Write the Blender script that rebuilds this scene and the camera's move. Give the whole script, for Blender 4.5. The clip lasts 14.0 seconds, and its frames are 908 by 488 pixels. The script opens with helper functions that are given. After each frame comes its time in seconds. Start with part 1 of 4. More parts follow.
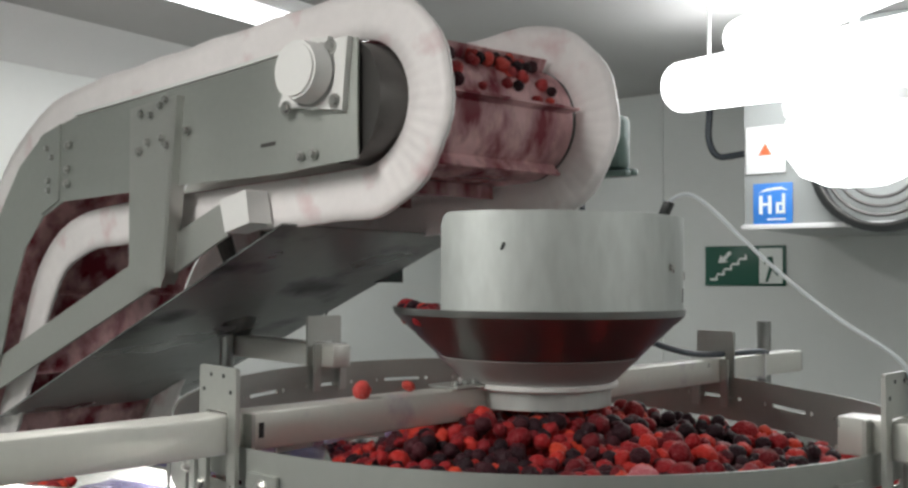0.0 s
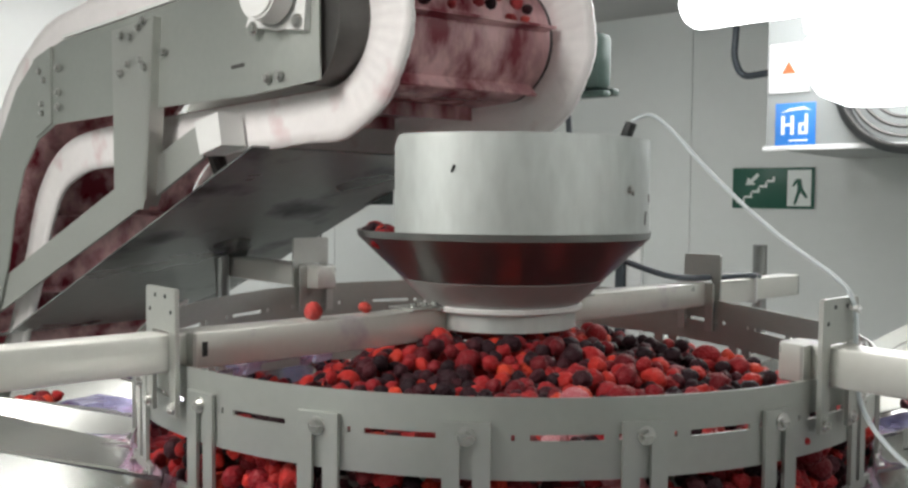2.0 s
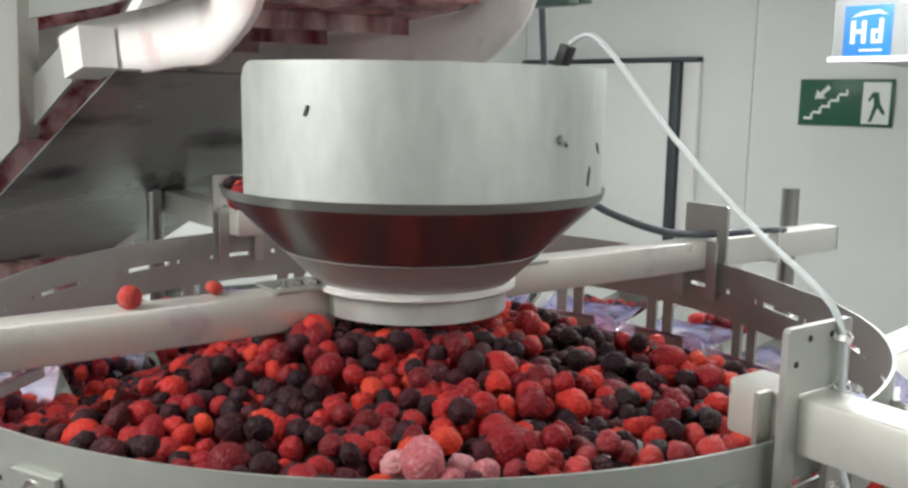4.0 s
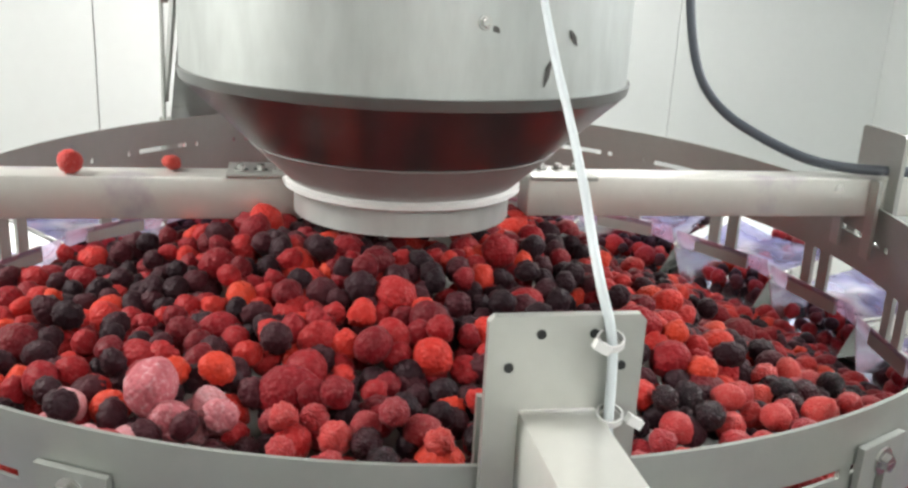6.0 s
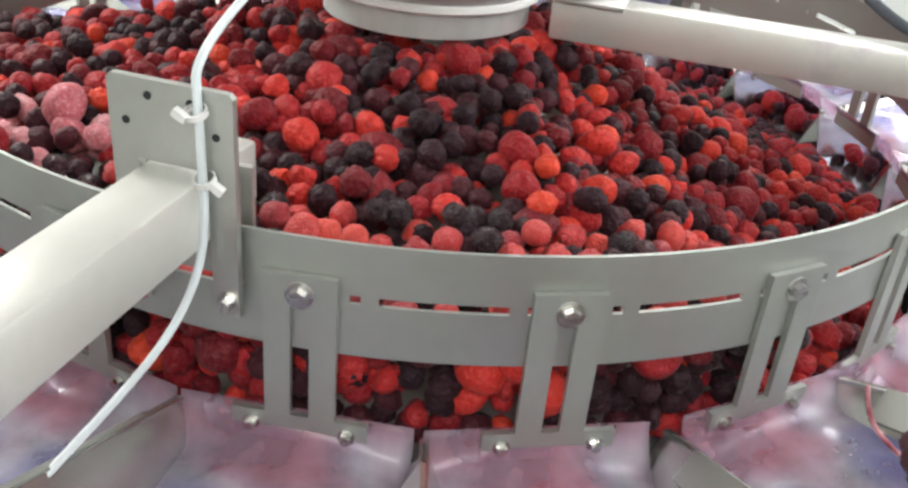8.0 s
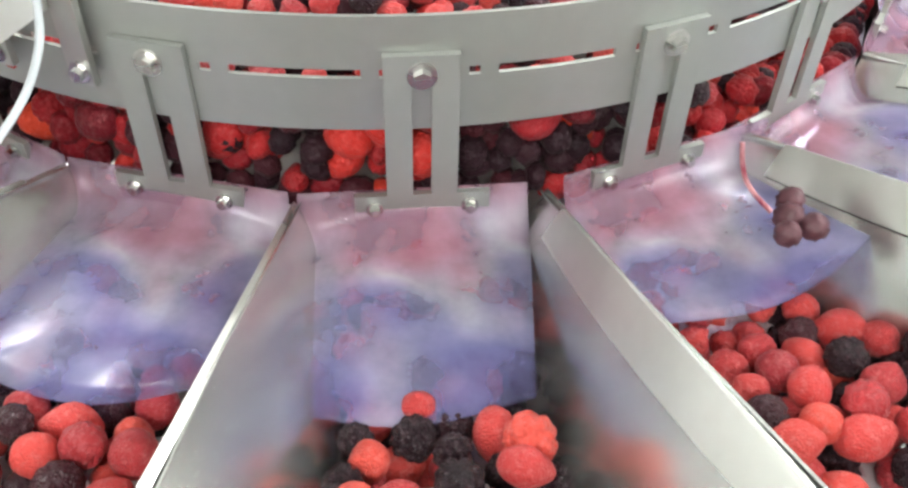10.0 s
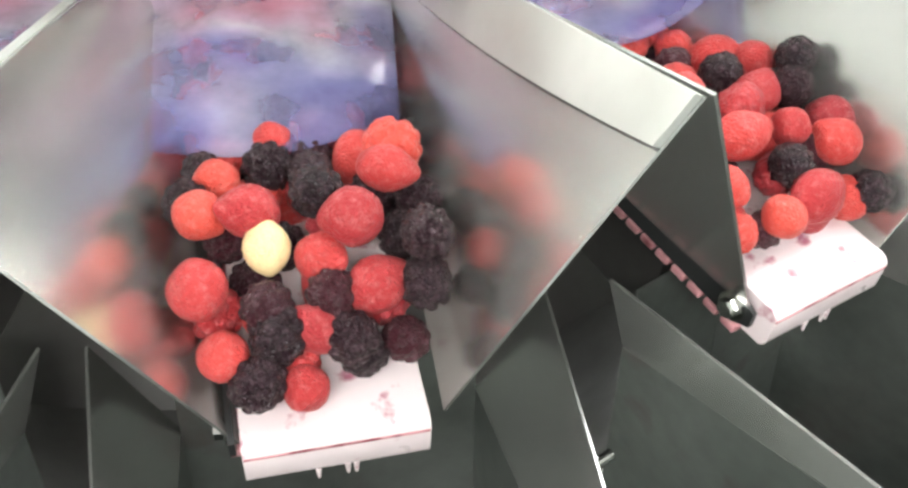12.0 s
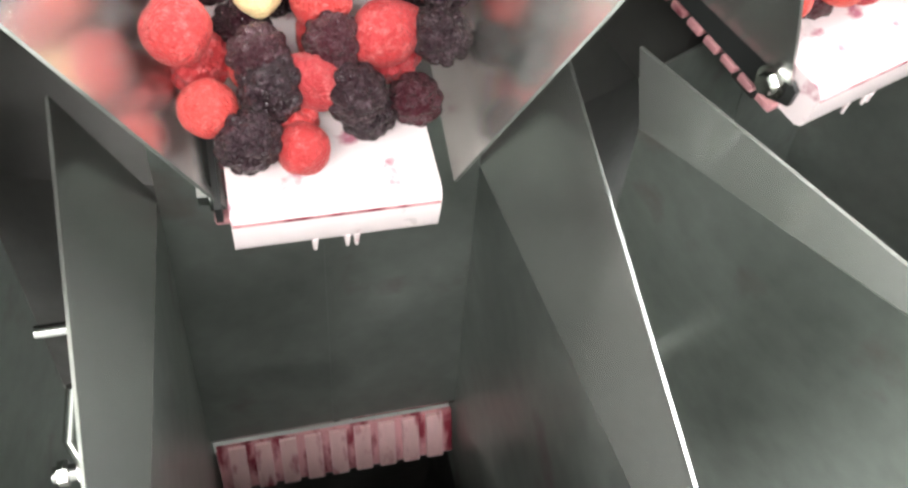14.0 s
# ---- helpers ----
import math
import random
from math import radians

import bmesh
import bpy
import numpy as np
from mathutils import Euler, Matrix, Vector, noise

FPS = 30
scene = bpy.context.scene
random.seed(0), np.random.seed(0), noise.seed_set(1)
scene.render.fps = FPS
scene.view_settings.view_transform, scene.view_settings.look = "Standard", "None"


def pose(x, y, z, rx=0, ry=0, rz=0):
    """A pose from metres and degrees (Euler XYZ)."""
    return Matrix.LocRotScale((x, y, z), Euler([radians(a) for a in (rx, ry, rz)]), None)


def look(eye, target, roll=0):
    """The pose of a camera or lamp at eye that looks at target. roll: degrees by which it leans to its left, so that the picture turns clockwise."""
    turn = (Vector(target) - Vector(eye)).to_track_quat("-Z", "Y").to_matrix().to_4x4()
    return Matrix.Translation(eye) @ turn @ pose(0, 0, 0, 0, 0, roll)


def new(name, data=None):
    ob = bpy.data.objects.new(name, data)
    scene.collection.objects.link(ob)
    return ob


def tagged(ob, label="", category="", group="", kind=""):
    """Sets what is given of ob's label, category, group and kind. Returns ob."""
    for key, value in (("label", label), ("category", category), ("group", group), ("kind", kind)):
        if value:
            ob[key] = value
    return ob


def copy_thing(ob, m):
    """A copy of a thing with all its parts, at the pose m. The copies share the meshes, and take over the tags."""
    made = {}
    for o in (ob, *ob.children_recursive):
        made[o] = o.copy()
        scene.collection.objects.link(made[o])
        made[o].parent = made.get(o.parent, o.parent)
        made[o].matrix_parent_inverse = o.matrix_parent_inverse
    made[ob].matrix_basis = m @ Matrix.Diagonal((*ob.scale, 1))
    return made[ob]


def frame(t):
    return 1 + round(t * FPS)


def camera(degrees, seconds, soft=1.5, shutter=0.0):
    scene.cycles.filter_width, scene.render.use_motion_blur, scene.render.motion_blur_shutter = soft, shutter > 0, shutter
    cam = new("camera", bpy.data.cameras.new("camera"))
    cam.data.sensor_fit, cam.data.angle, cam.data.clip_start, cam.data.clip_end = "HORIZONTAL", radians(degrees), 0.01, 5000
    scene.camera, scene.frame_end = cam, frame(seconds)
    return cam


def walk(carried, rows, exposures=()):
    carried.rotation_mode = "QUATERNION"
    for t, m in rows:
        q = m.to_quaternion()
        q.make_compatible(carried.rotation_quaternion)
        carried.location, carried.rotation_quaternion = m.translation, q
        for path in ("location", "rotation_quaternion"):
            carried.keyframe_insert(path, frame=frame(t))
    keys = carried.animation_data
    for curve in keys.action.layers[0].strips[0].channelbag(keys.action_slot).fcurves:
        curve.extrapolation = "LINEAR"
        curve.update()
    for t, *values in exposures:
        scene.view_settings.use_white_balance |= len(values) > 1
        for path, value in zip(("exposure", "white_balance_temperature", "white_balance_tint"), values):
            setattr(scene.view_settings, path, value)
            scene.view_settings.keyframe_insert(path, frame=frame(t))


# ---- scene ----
cam = camera(52.1, 14.0, soft=2.6)
PATH = [
    (0, (-0.079, -1.499, 1.6), (-0.144, 0.499, 1.674), 0.4),
    (0.5, (-0.047, -1.504, 1.598), (-0.13, 0.494, 1.648), 0.1),
    (1, (-0.006, -1.505, 1.591), (-0.118, 0.491, 1.611), 0.0),
    (1.5, (0.04, -1.505, 1.587), (-0.114, 0.488, 1.56), -0.1),
    (2, (0.057, -1.486, 1.602), (-0.118, 0.504, 1.507), 0.5),
    (2.5, (0.075, -1.438, 1.621), (-0.141, 0.542, 1.436), 0.8),
    (3, (0.105, -1.335, 1.635), (-0.105, 0.64, 1.397), 0.8),
    (3.5, (0.159, -1.219, 1.659), (-0.126, 0.741, 1.381), 1.1),
    (4, (0.25, -1.122, 1.659), (-0.095, 0.823, 1.348), 1.0),
    (4.2, (0.298, -1.083, 1.654), (-0.105, 0.845, 1.309), 1.3),
    (6.5, (0.707, -0.707, 1.662), (-0.619, 0.655, 1.04), 2.2),
    (7, (0.817, -0.623, 1.656), (-0.694, 0.511, 1.0), 2.7),
    (9.3, (0.963, -0.378, 1.738), (-0.392, 0.246, 0.405), 3.0),
    (9.5, (0.968, -0.366, 1.726), (-0.366, 0.237, 0.362), 2.1),
    (10, (0.989, -0.361, 1.695), (-0.311, 0.247, 0.303), 1.7),
    (10.5, (1.025, -0.357, 1.639), (-0.315, 0.294, 0.305), 0.8),
    (11, (1.028, -0.357, 1.618), (-0.246, 0.351, 0.249), 2.7),
    (11.5, (1.043, -0.363, 1.598), (-0.159, 0.357, 0.172), 3.6),
    (12, (1.058, -0.368, 1.573), (-0.076, 0.405, 0.118), 4.7),
    (12.5, (1.057, -0.373, 1.563), (0.021, 0.411, 0.042), 6.6),
    (13, (1.042, -0.379, 1.541), (0.103, 0.387, -0.05), 9.0),
    (13.5, (1.034, -0.374, 1.53), (0.173, 0.33, -0.132), 11.0),
    (14, (1.035, -0.376, 1.52), (0.235, 0.313, -0.178), 11.9),
]
walk(cam, [(t, look(eye, target, roll)) for t, eye, target, roll in PATH],
     ((0, -0.56), (1, -0.4), (2, -0.16), (3, 0.11), (4, 0.27), (6.5, 0.68), (7, 0.6), (9.5, 1.1), (10.5, 1.27), (12, 1.5), (12.5, 1.53), (14, 1.86)))


# ---------------------------------------------------------------- light
ROOM = -35.6                      # turn of the room and of the conveyor about z
ROOM_M = pose(0, 0, 0, 0, 0, ROOM)


def place(u, n, z):
    """A point given along the conveyor (u), across it (n) and up."""
    return ROOM_M @ Vector((u, n, z))


world = bpy.data.worlds.new("world")
scene.world = world
world.use_nodes = True
world.node_tree.nodes["Background"].inputs[0].default_value = (0.75, 0.85, 0.9, 1)
world.node_tree.nodes["Background"].inputs[1].default_value = 0.15


def area_lamp(name, u, n, z, sx, sy, watts, colour=(1.0, 0.972, 0.935)):
    data = bpy.data.lights.new(name, "AREA")
    data.shape, data.size, data.size_y, data.energy, data.color = "RECTANGLE", sx, sy, watts, colour
    ob = new(name, data)
    ob.matrix_basis = ROOM_M @ pose(u, n, z)
    return ob


LAMPS = ((-0.3, -1.65, 0.16, 1.3, 37), (1.9, 0.2, 0.16, 1.3, 11), (-1.5, 0.6, 0.16, 1.3, 15))
for lu, ln, lx, ly, lw in LAMPS:
    area_lamp("tube_light", lu, ln, 2.42, lx, ly, lw)


# ---------------------------------------------------------------- materials
def material(name, colour, rough=0.5, metal=0.0, vary=0.12, scale=6.0, fine=90.0, bump=0.0, bump_scale=200.0, second=None, second_amount=(0.55, 0.7), second_scale=9.0,
             stretch=(1, 1, 1), rough_vary=0.12, coat=0.0, sub=0.0):
    m = bpy.data.materials.new(name)
    m.use_nodes = True
    nt = m.node_tree
    b = nt.nodes["Principled BSDF"]
    tc = nt.nodes.new("ShaderNodeTexCoord")
    mp = nt.nodes.new("ShaderNodeMapping")
    mp.inputs["Scale"].default_value = stretch
    nt.links.new(tc.outputs["Object"], mp.inputs[0])

    def noise_tex(s, detail=4.0):
        t = nt.nodes.new("ShaderNodeTexNoise")
        t.inputs["Scale"].default_value, t.inputs["Detail"].default_value = s, detail
        nt.links.new(mp.outputs[0], t.inputs["Vector"])
        return t

    big, small = noise_tex(scale), noise_tex(fine)
    add = nt.nodes.new("ShaderNodeMath")
    add.operation = "MULTIPLY_ADD"
    nt.links.new(small.outputs[0], add.inputs[0])
    add.inputs[1].default_value = 0.5
    nt.links.new(big.outputs[0], add.inputs[2])
    ramp = nt.nodes.new("ShaderNodeMapRange")
    ramp.inputs[1].default_value, ramp.inputs[2].default_value = 0.4, 1.1
    ramp.inputs[3].default_value, ramp.inputs[4].default_value = 1 - vary, 1 + vary
    nt.links.new(add.outputs[0], ramp.inputs[0])
    mul = nt.nodes.new("ShaderNodeMix")
    mul.data_type, mul.blend_type = "RGBA", "MULTIPLY"
    mul.inputs[0].default_value = 1.0
    mul.inputs[6].default_value = (*colour, 1)
    nt.links.new(ramp.outputs[0], mul.inputs[7])
    out = mul.outputs[2]
    if second:
        t = noise_tex(second_scale, 6.0)
        r = nt.nodes.new("ShaderNodeMapRange")
        r.inputs[1].default_value, r.inputs[2].default_value = second_amount
        nt.links.new(t.outputs[0], r.inputs[0])
        mx = nt.nodes.new("ShaderNodeMix")
        mx.data_type = "RGBA"
        nt.links.new(r.outputs[0], mx.inputs[0])
        nt.links.new(out, mx.inputs[6])
        mx.inputs[7].default_value = (*second, 1)
        out = mx.outputs[2]
    nt.links.new(out, b.inputs["Base Color"])
    rr = nt.nodes.new("ShaderNodeMapRange")
    rr.inputs[1].default_value, rr.inputs[2].default_value = 0.3, 0.7
    rr.inputs[3].default_value, rr.inputs[4].default_value = max(0.03, rough - rough_vary), min(1, rough + rough_vary)
    nt.links.new(big.outputs[0], rr.inputs[0])
    nt.links.new(rr.outputs[0], b.inputs["Roughness"])
    b.inputs["Metallic"].default_value = metal
    b.inputs["Coat Weight"].default_value = coat
    if sub:
        b.inputs["Subsurface Weight"].default_value = sub
        b.inputs["Subsurface Radius"].default_value = (0.01, 0.003, 0.002)
        b.inputs["Subsurface Scale"].default_value = 0.5
    if bump:
        bt = noise_tex(bump_scale)
        bn = nt.nodes.new("ShaderNodeBump")
        bn.inputs["Strength"].default_value, bn.inputs["Distance"].default_value = bump, 0.001
        nt.links.new(bt.outputs[0], bn.inputs["Height"])
        nt.links.new(bn.outputs[0], b.inputs["Normal"])
    return m


STEEL = material("brushed stainless steel", (0.52, 0.53, 0.50), 0.42, 0.85, 0.06, 5, 120, 0.08, 300)
STEEL_DULL = material("dull stainless plate", (0.44, 0.46, 0.43), 0.5, 0.8, 0.07, 4, 80, 0.05, 250)
STEEL_SHINY = material("polished stainless steel", (0.29, 0.295, 0.29), 0.3, 0.95, 0.05, 4, 60, rough_vary=0.06)
STEEL_PAN = material("stainless pan sheet", (0.68, 0.695, 0.665), 0.25, 0.9, 0.06, 6, 90, rough_vary=0.0)
STEEL_HEM = material("matt folded hem", (0.70, 0.72, 0.68), 0.36, 0.85, 0.06, 6, 90)
STEEL_HOPPER = material("rolled stainless hopper sheet", (0.62, 0.65, 0.63), 0.52, 0.75, 0.2, 7, 60, 0.15, 120, stretch=(1, 1, 0.35))
# base set dark for the shade inside the hoppers; the specks are stains
STEEL_FEED = material("feed hopper sheet darkened for shade", (0.28, 0.305, 0.285), 0.42, 0.8, 0.25, 11, 70, second=(0.22, 0.16, 0.16), second_amount=(0.6, 0.8), second_scale=18)
# near-black also stands for shade on the drum, vibrators and buckets
STEEL_DARK = material("dark stainless, also for shaded parts", (0.13, 0.125, 0.12), 0.5, 0.8, 0.15, 14, 80)
BEAM = material("pale stained box section", (0.74, 0.74, 0.69), 0.38, 0.42, 0.06, 7, 90, second=(0.45, 0.36, 0.46), second_amount=(0.6, 0.78), second_scale=12)
BOLT = material("bolt steel", (0.6, 0.6, 0.58), 0.25, 1.0, 0.05)
BELT = material("white belt stained by juice", (0.93, 0.89, 0.88), 0.5, 0.0, 0.06, 8, 70, 0.1, 200, second=(0.62, 0.32, 0.34), second_amount=(0.58, 0.9), second_scale=11)
BELT_RED = material("belt face smeared with juice", (0.78, 0.50, 0.51), 0.3, 0.0, 0.2, 9, 60, 0.5, 90, second=(0.20, 0.012, 0.028), second_amount=(0.38, 0.62), second_scale=17, stretch=(1.2, 1.0, 0.45))
WHITE = material("white plastic", (0.82, 0.82, 0.80), 0.35, 0, 0.03)
LIP = material("white plastic lip with juice spots", (0.80, 0.70, 0.71), 0.35, 0, 0.06, 20, 120, second=(0.45, 0.16, 0.22), second_amount=(0.60, 0.72), second_scale=75)
GATE = material("gate stained pink", (0.62, 0.30, 0.32), 0.4, 0.2, 0.2, 12, 70, second=(0.22, 0.02, 0.04), second_amount=(0.5, 0.62), second_scale=25, stretch=(1, 3, 1))
RIB = material("rib stained pale pink", (0.66, 0.42, 0.43), 0.4, 0.1, 0.15, 14, 70, second=(0.30, 0.04, 0.06), second_amount=(0.54, 0.68), second_scale=30, stretch=(1, 3, 1))
CASING = material("grey unit casing", (0.36, 0.38, 0.37), 0.45, 0, 0.03, 2, 30)
DRIED = material("dried dark berry", (0.11, 0.042, 0.052), 0.5, 0, 0.3, 60, 300, 0.4, 400)
WALL = material("white wall panel", (0.74, 0.77, 0.75), 0.45, 0, 0.03, 2, 30)
CEIL = material("grey ceiling panel", (0.46, 0.46, 0.45), 0.55, 0, 0.04, 2, 30)
FLOOR = material("pale resin floor", (0.42, 0.43, 0.42), 0.5, 0, 0.08, 3, 60, 0.1, 150)
BLACK = material("black rubber", (0.02, 0.022, 0.022), 0.5, 0, 0.1)
DARK_BOX = material("dark green plastic", (0.035, 0.05, 0.048), 0.4, 0, 0.1)
GREEN_MOTOR = material("green grey gearbox paint", (0.12, 0.19, 0.17), 0.4, 0.1, 0.1)
SIGN_GREEN = material("sign green", (0.012, 0.10, 0.065), 0.4, 0, 0.05)
SIGN_WHITE = material("sign white", (0.80, 0.85, 0.82), 0.4, 0, 0.03)
BLUE = material("sticker blue", (0.03, 0.20, 0.62), 0.35, 0, 0.05)
ORANGE = material("warning orange", (0.75, 0.13, 0.04), 0.4, 0, 0.05)
CABLE = material("pale grey cable sheath", (0.70, 0.76, 0.78), 0.35, 0, 0.04)
CABLE_DARK = material("dark grey cable sheath", (0.035, 0.045, 0.055), 0.4, 0, 0.06)
CABLE_GREY = material("blue grey cable sheath", (0.085, 0.10, 0.12), 0.4, 0, 0.06)
STEEL_CONE = material("satin grey band", (0.44, 0.43, 0.42), 0.55, 0.5, 0.08, 9, 80)
TRAY = material("grey tray sheet", (0.30, 0.32, 0.31), 0.34, 0.8, 0.12, 3, 40, second=(0.05, 0.05, 0.055), second_amount=(0.55, 0.72), second_scale=5.5, stretch=(1, 1, 2.2))
HOUSING = material("lamp housing", (0.78, 0.79, 0.78), 0.4, 0, 0.03)


def emitter(name, colour, strength):
    m = bpy.data.materials.new(name)
    m.use_nodes = True
    b = m.node_tree.nodes["Principled BSDF"]
    b.inputs["Base Color"].default_value = (0.9, 0.9, 0.9, 1)
    b.inputs["Emission Color"].default_value = (*colour, 1)
    b.inputs["Emission Strength"].default_value = strength
    return m


GLOW = emitter("lamp diffuser", (0.98, 0.99, 1.0), 8.0)


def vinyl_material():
    m = bpy.data.materials.new("soft bluish vinyl, pink and pale sheen painted in")
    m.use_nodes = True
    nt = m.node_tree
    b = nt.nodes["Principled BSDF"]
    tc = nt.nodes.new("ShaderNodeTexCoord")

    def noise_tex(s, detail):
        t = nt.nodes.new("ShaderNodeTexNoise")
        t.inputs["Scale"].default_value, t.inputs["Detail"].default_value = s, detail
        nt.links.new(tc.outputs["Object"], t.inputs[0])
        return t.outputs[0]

    # painted in: berry pink by the fold, pale lamp sheen, violet free edge
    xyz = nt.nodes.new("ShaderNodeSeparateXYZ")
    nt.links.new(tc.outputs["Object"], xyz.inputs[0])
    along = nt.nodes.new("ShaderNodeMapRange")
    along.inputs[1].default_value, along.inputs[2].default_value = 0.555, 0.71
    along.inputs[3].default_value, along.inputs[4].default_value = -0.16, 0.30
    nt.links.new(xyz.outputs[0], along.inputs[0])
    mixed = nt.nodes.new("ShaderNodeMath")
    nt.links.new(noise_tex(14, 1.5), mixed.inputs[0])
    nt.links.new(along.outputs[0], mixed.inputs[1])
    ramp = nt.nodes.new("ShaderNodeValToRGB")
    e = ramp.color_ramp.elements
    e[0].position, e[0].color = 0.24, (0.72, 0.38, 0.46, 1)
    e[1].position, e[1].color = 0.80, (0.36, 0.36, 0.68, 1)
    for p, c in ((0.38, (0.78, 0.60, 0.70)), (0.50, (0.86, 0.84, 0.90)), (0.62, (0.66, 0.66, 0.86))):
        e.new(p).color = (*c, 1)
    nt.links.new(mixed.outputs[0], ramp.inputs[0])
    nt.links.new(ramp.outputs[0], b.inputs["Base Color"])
    b.inputs["Roughness"].default_value = 0.28
    b.inputs["Coat Weight"].default_value = 0.9
    b.inputs["Coat Roughness"].default_value = 0.12
    bn = nt.nodes.new("ShaderNodeBump")
    bn.inputs["Strength"].default_value, bn.inputs["Distance"].default_value = 0.35, 0.001
    nt.links.new(noise_tex(160, 3), bn.inputs["Height"])
    nt.links.new(bn.outputs[0], b.inputs["Normal"])
    tr = nt.nodes.new("ShaderNodeBsdfTransparent")
    tr.inputs[0].default_value = (0.84, 0.82, 0.95, 1)
    tl = nt.nodes.new("ShaderNodeBsdfTranslucent")
    nt.links.new(ramp.outputs[0], tl.inputs[0])
    body = nt.nodes.new("ShaderNodeMixShader")
    body.inputs[0].default_value = 0.35
    nt.links.new(b.outputs[0], body.inputs[1])
    nt.links.new(tl.outputs[0], body.inputs[2])
    amount = nt.nodes.new("ShaderNodeMapRange")
    amount.inputs[1].default_value, amount.inputs[2].default_value = 0.32, 0.68
    amount.inputs[3].default_value, amount.inputs[4].default_value = 0.46, 0.86
    nt.links.new(noise_tex(18, 4), amount.inputs[0])
    mix = nt.nodes.new("ShaderNodeMixShader")
    nt.links.new(amount.outputs[0], mix.inputs[0])
    nt.links.new(body.outputs[0], mix.inputs[1])
    nt.links.new(tr.outputs[0], mix.inputs[2])
    nt.links.new(mix.outputs[0], nt.nodes["Material Output"].inputs[0])
    return m


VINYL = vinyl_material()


def berry_material(name, stops, rough, frost, per_object, cell=260.0, frost_colour=(0.80, 0.50, 0.50), relief=0.7):
    m = bpy.data.materials.new(name)
    m.use_nodes = True
    nt = m.node_tree
    b = nt.nodes["Principled BSDF"]
    if per_object:
        rnd = nt.nodes.new("ShaderNodeObjectInfo").outputs["Random"]
    else:
        rnd = nt.nodes.new("ShaderNodeNewGeometry").outputs["Random Per Island"]
    ramp = nt.nodes.new("ShaderNodeValToRGB")
    e = ramp.color_ramp.elements
    e[0].position, e[0].color = stops[0][0], (*stops[0][1], 1)
    e[1].position, e[1].color = stops[-1][0], (*stops[-1][1], 1)
    for p, c in stops[1:-1]:
        e.new(p).color = (*c, 1)
    nt.links.new(rnd, ramp.inputs[0])
    tc = nt.nodes.new("ShaderNodeTexCoord")
    n1 = nt.nodes.new("ShaderNodeTexNoise")
    n1.inputs["Scale"].default_value, n1.inputs["Detail"].default_value = 240, 8
    n1.inputs["Roughness"].default_value = 0.7
    nt.links.new(tc.outputs["Object"], n1.inputs[0])
    r = nt.nodes.new("ShaderNodeMapRange")
    r.inputs[1].default_value, r.inputs[2].default_value = 0.5, 0.78
    r.inputs[3].default_value, r.inputs[4].default_value = 0.0, frost
    nt.links.new(n1.outputs[0], r.inputs[0])
    mx = nt.nodes.new("ShaderNodeMix")
    mx.data_type = "RGBA"
    nt.links.new(r.outputs[0], mx.inputs[0])
    nt.links.new(ramp.outputs[0], mx.inputs[6])
    mx.inputs[7].default_value = (*frost_colour, 1)
    nt.links.new(mx.outputs[2], b.inputs["Base Color"])
    b.inputs["Roughness"].default_value = rough
    b.inputs["Specular IOR Level"].default_value = 0.3 if per_object else 0.2
    b.inputs["Sheen Weight"].default_value = 0.08 if per_object else 0.05
    b.inputs["Sheen Roughness"].default_value = 0.45
    b.inputs["Sheen Tint"].default_value = (1.0, 0.80, 0.78, 1)
    v = nt.nodes.new("ShaderNodeTexVoronoi")
    v.inputs["Scale"].default_value = cell
    nt.links.new(tc.outputs["Object"], v.inputs[0])
    bn = nt.nodes.new("ShaderNodeBump")
    bn.invert = True
    bn.inputs["Strength"].default_value, bn.inputs["Distance"].default_value = relief, 0.002
    nt.links.new(v.outputs[0], bn.inputs["Height"])
    nt.links.new(bn.outputs[0], b.inputs["Normal"])
    return m


RED_STOPS = ((0.0, (0.12, 0.005, 0.010)), (0.35, (0.26, 0.008, 0.014)), (0.7, (0.40, 0.018, 0.018)), (0.9, (0.54, 0.030, 0.020)), (1.0, (0.62, 0.055, 0.022)))
BLACK_STOPS = ((0.0, (0.016, 0.006, 0.010)), (0.6, (0.032, 0.009, 0.014)), (1.0, (0.075, 0.012, 0.018)))
RED_ONE_STOPS = ((0.0, (0.30, 0.024, 0.034)), (0.35, (0.43, 0.032, 0.036)), (0.7, (0.55, 0.050, 0.045)), (0.9, (0.62, 0.065, 0.050)), (1.0, (0.63, 0.075, 0.052)))
RED_STUFF = berry_material("frozen red berries", RED_STOPS, 0.52, 0.14, False)
BLACK_STUFF = berry_material("frozen dark berries", BLACK_STOPS, 0.55, 0.04, False, frost_colour=(0.25, 0.14, 0.18))
FROST_STUFF = berry_material("berries white with frost", ((0.0, (0.45, 0.09, 0.11)), (1.0, (0.62, 0.30, 0.32))), 0.6, 0.8, False, frost_colour=(0.80, 0.62, 0.64))
RED_ONE = berry_material("frosted red berry", RED_ONE_STOPS, 0.45, 0.3, True, 420)
STRAW_ONE = berry_material("smooth frosted strawberry skin", RED_ONE_STOPS, 0.5, 0.5, True, 600, frost_colour=(0.74, 0.34, 0.31), relief=0.55)
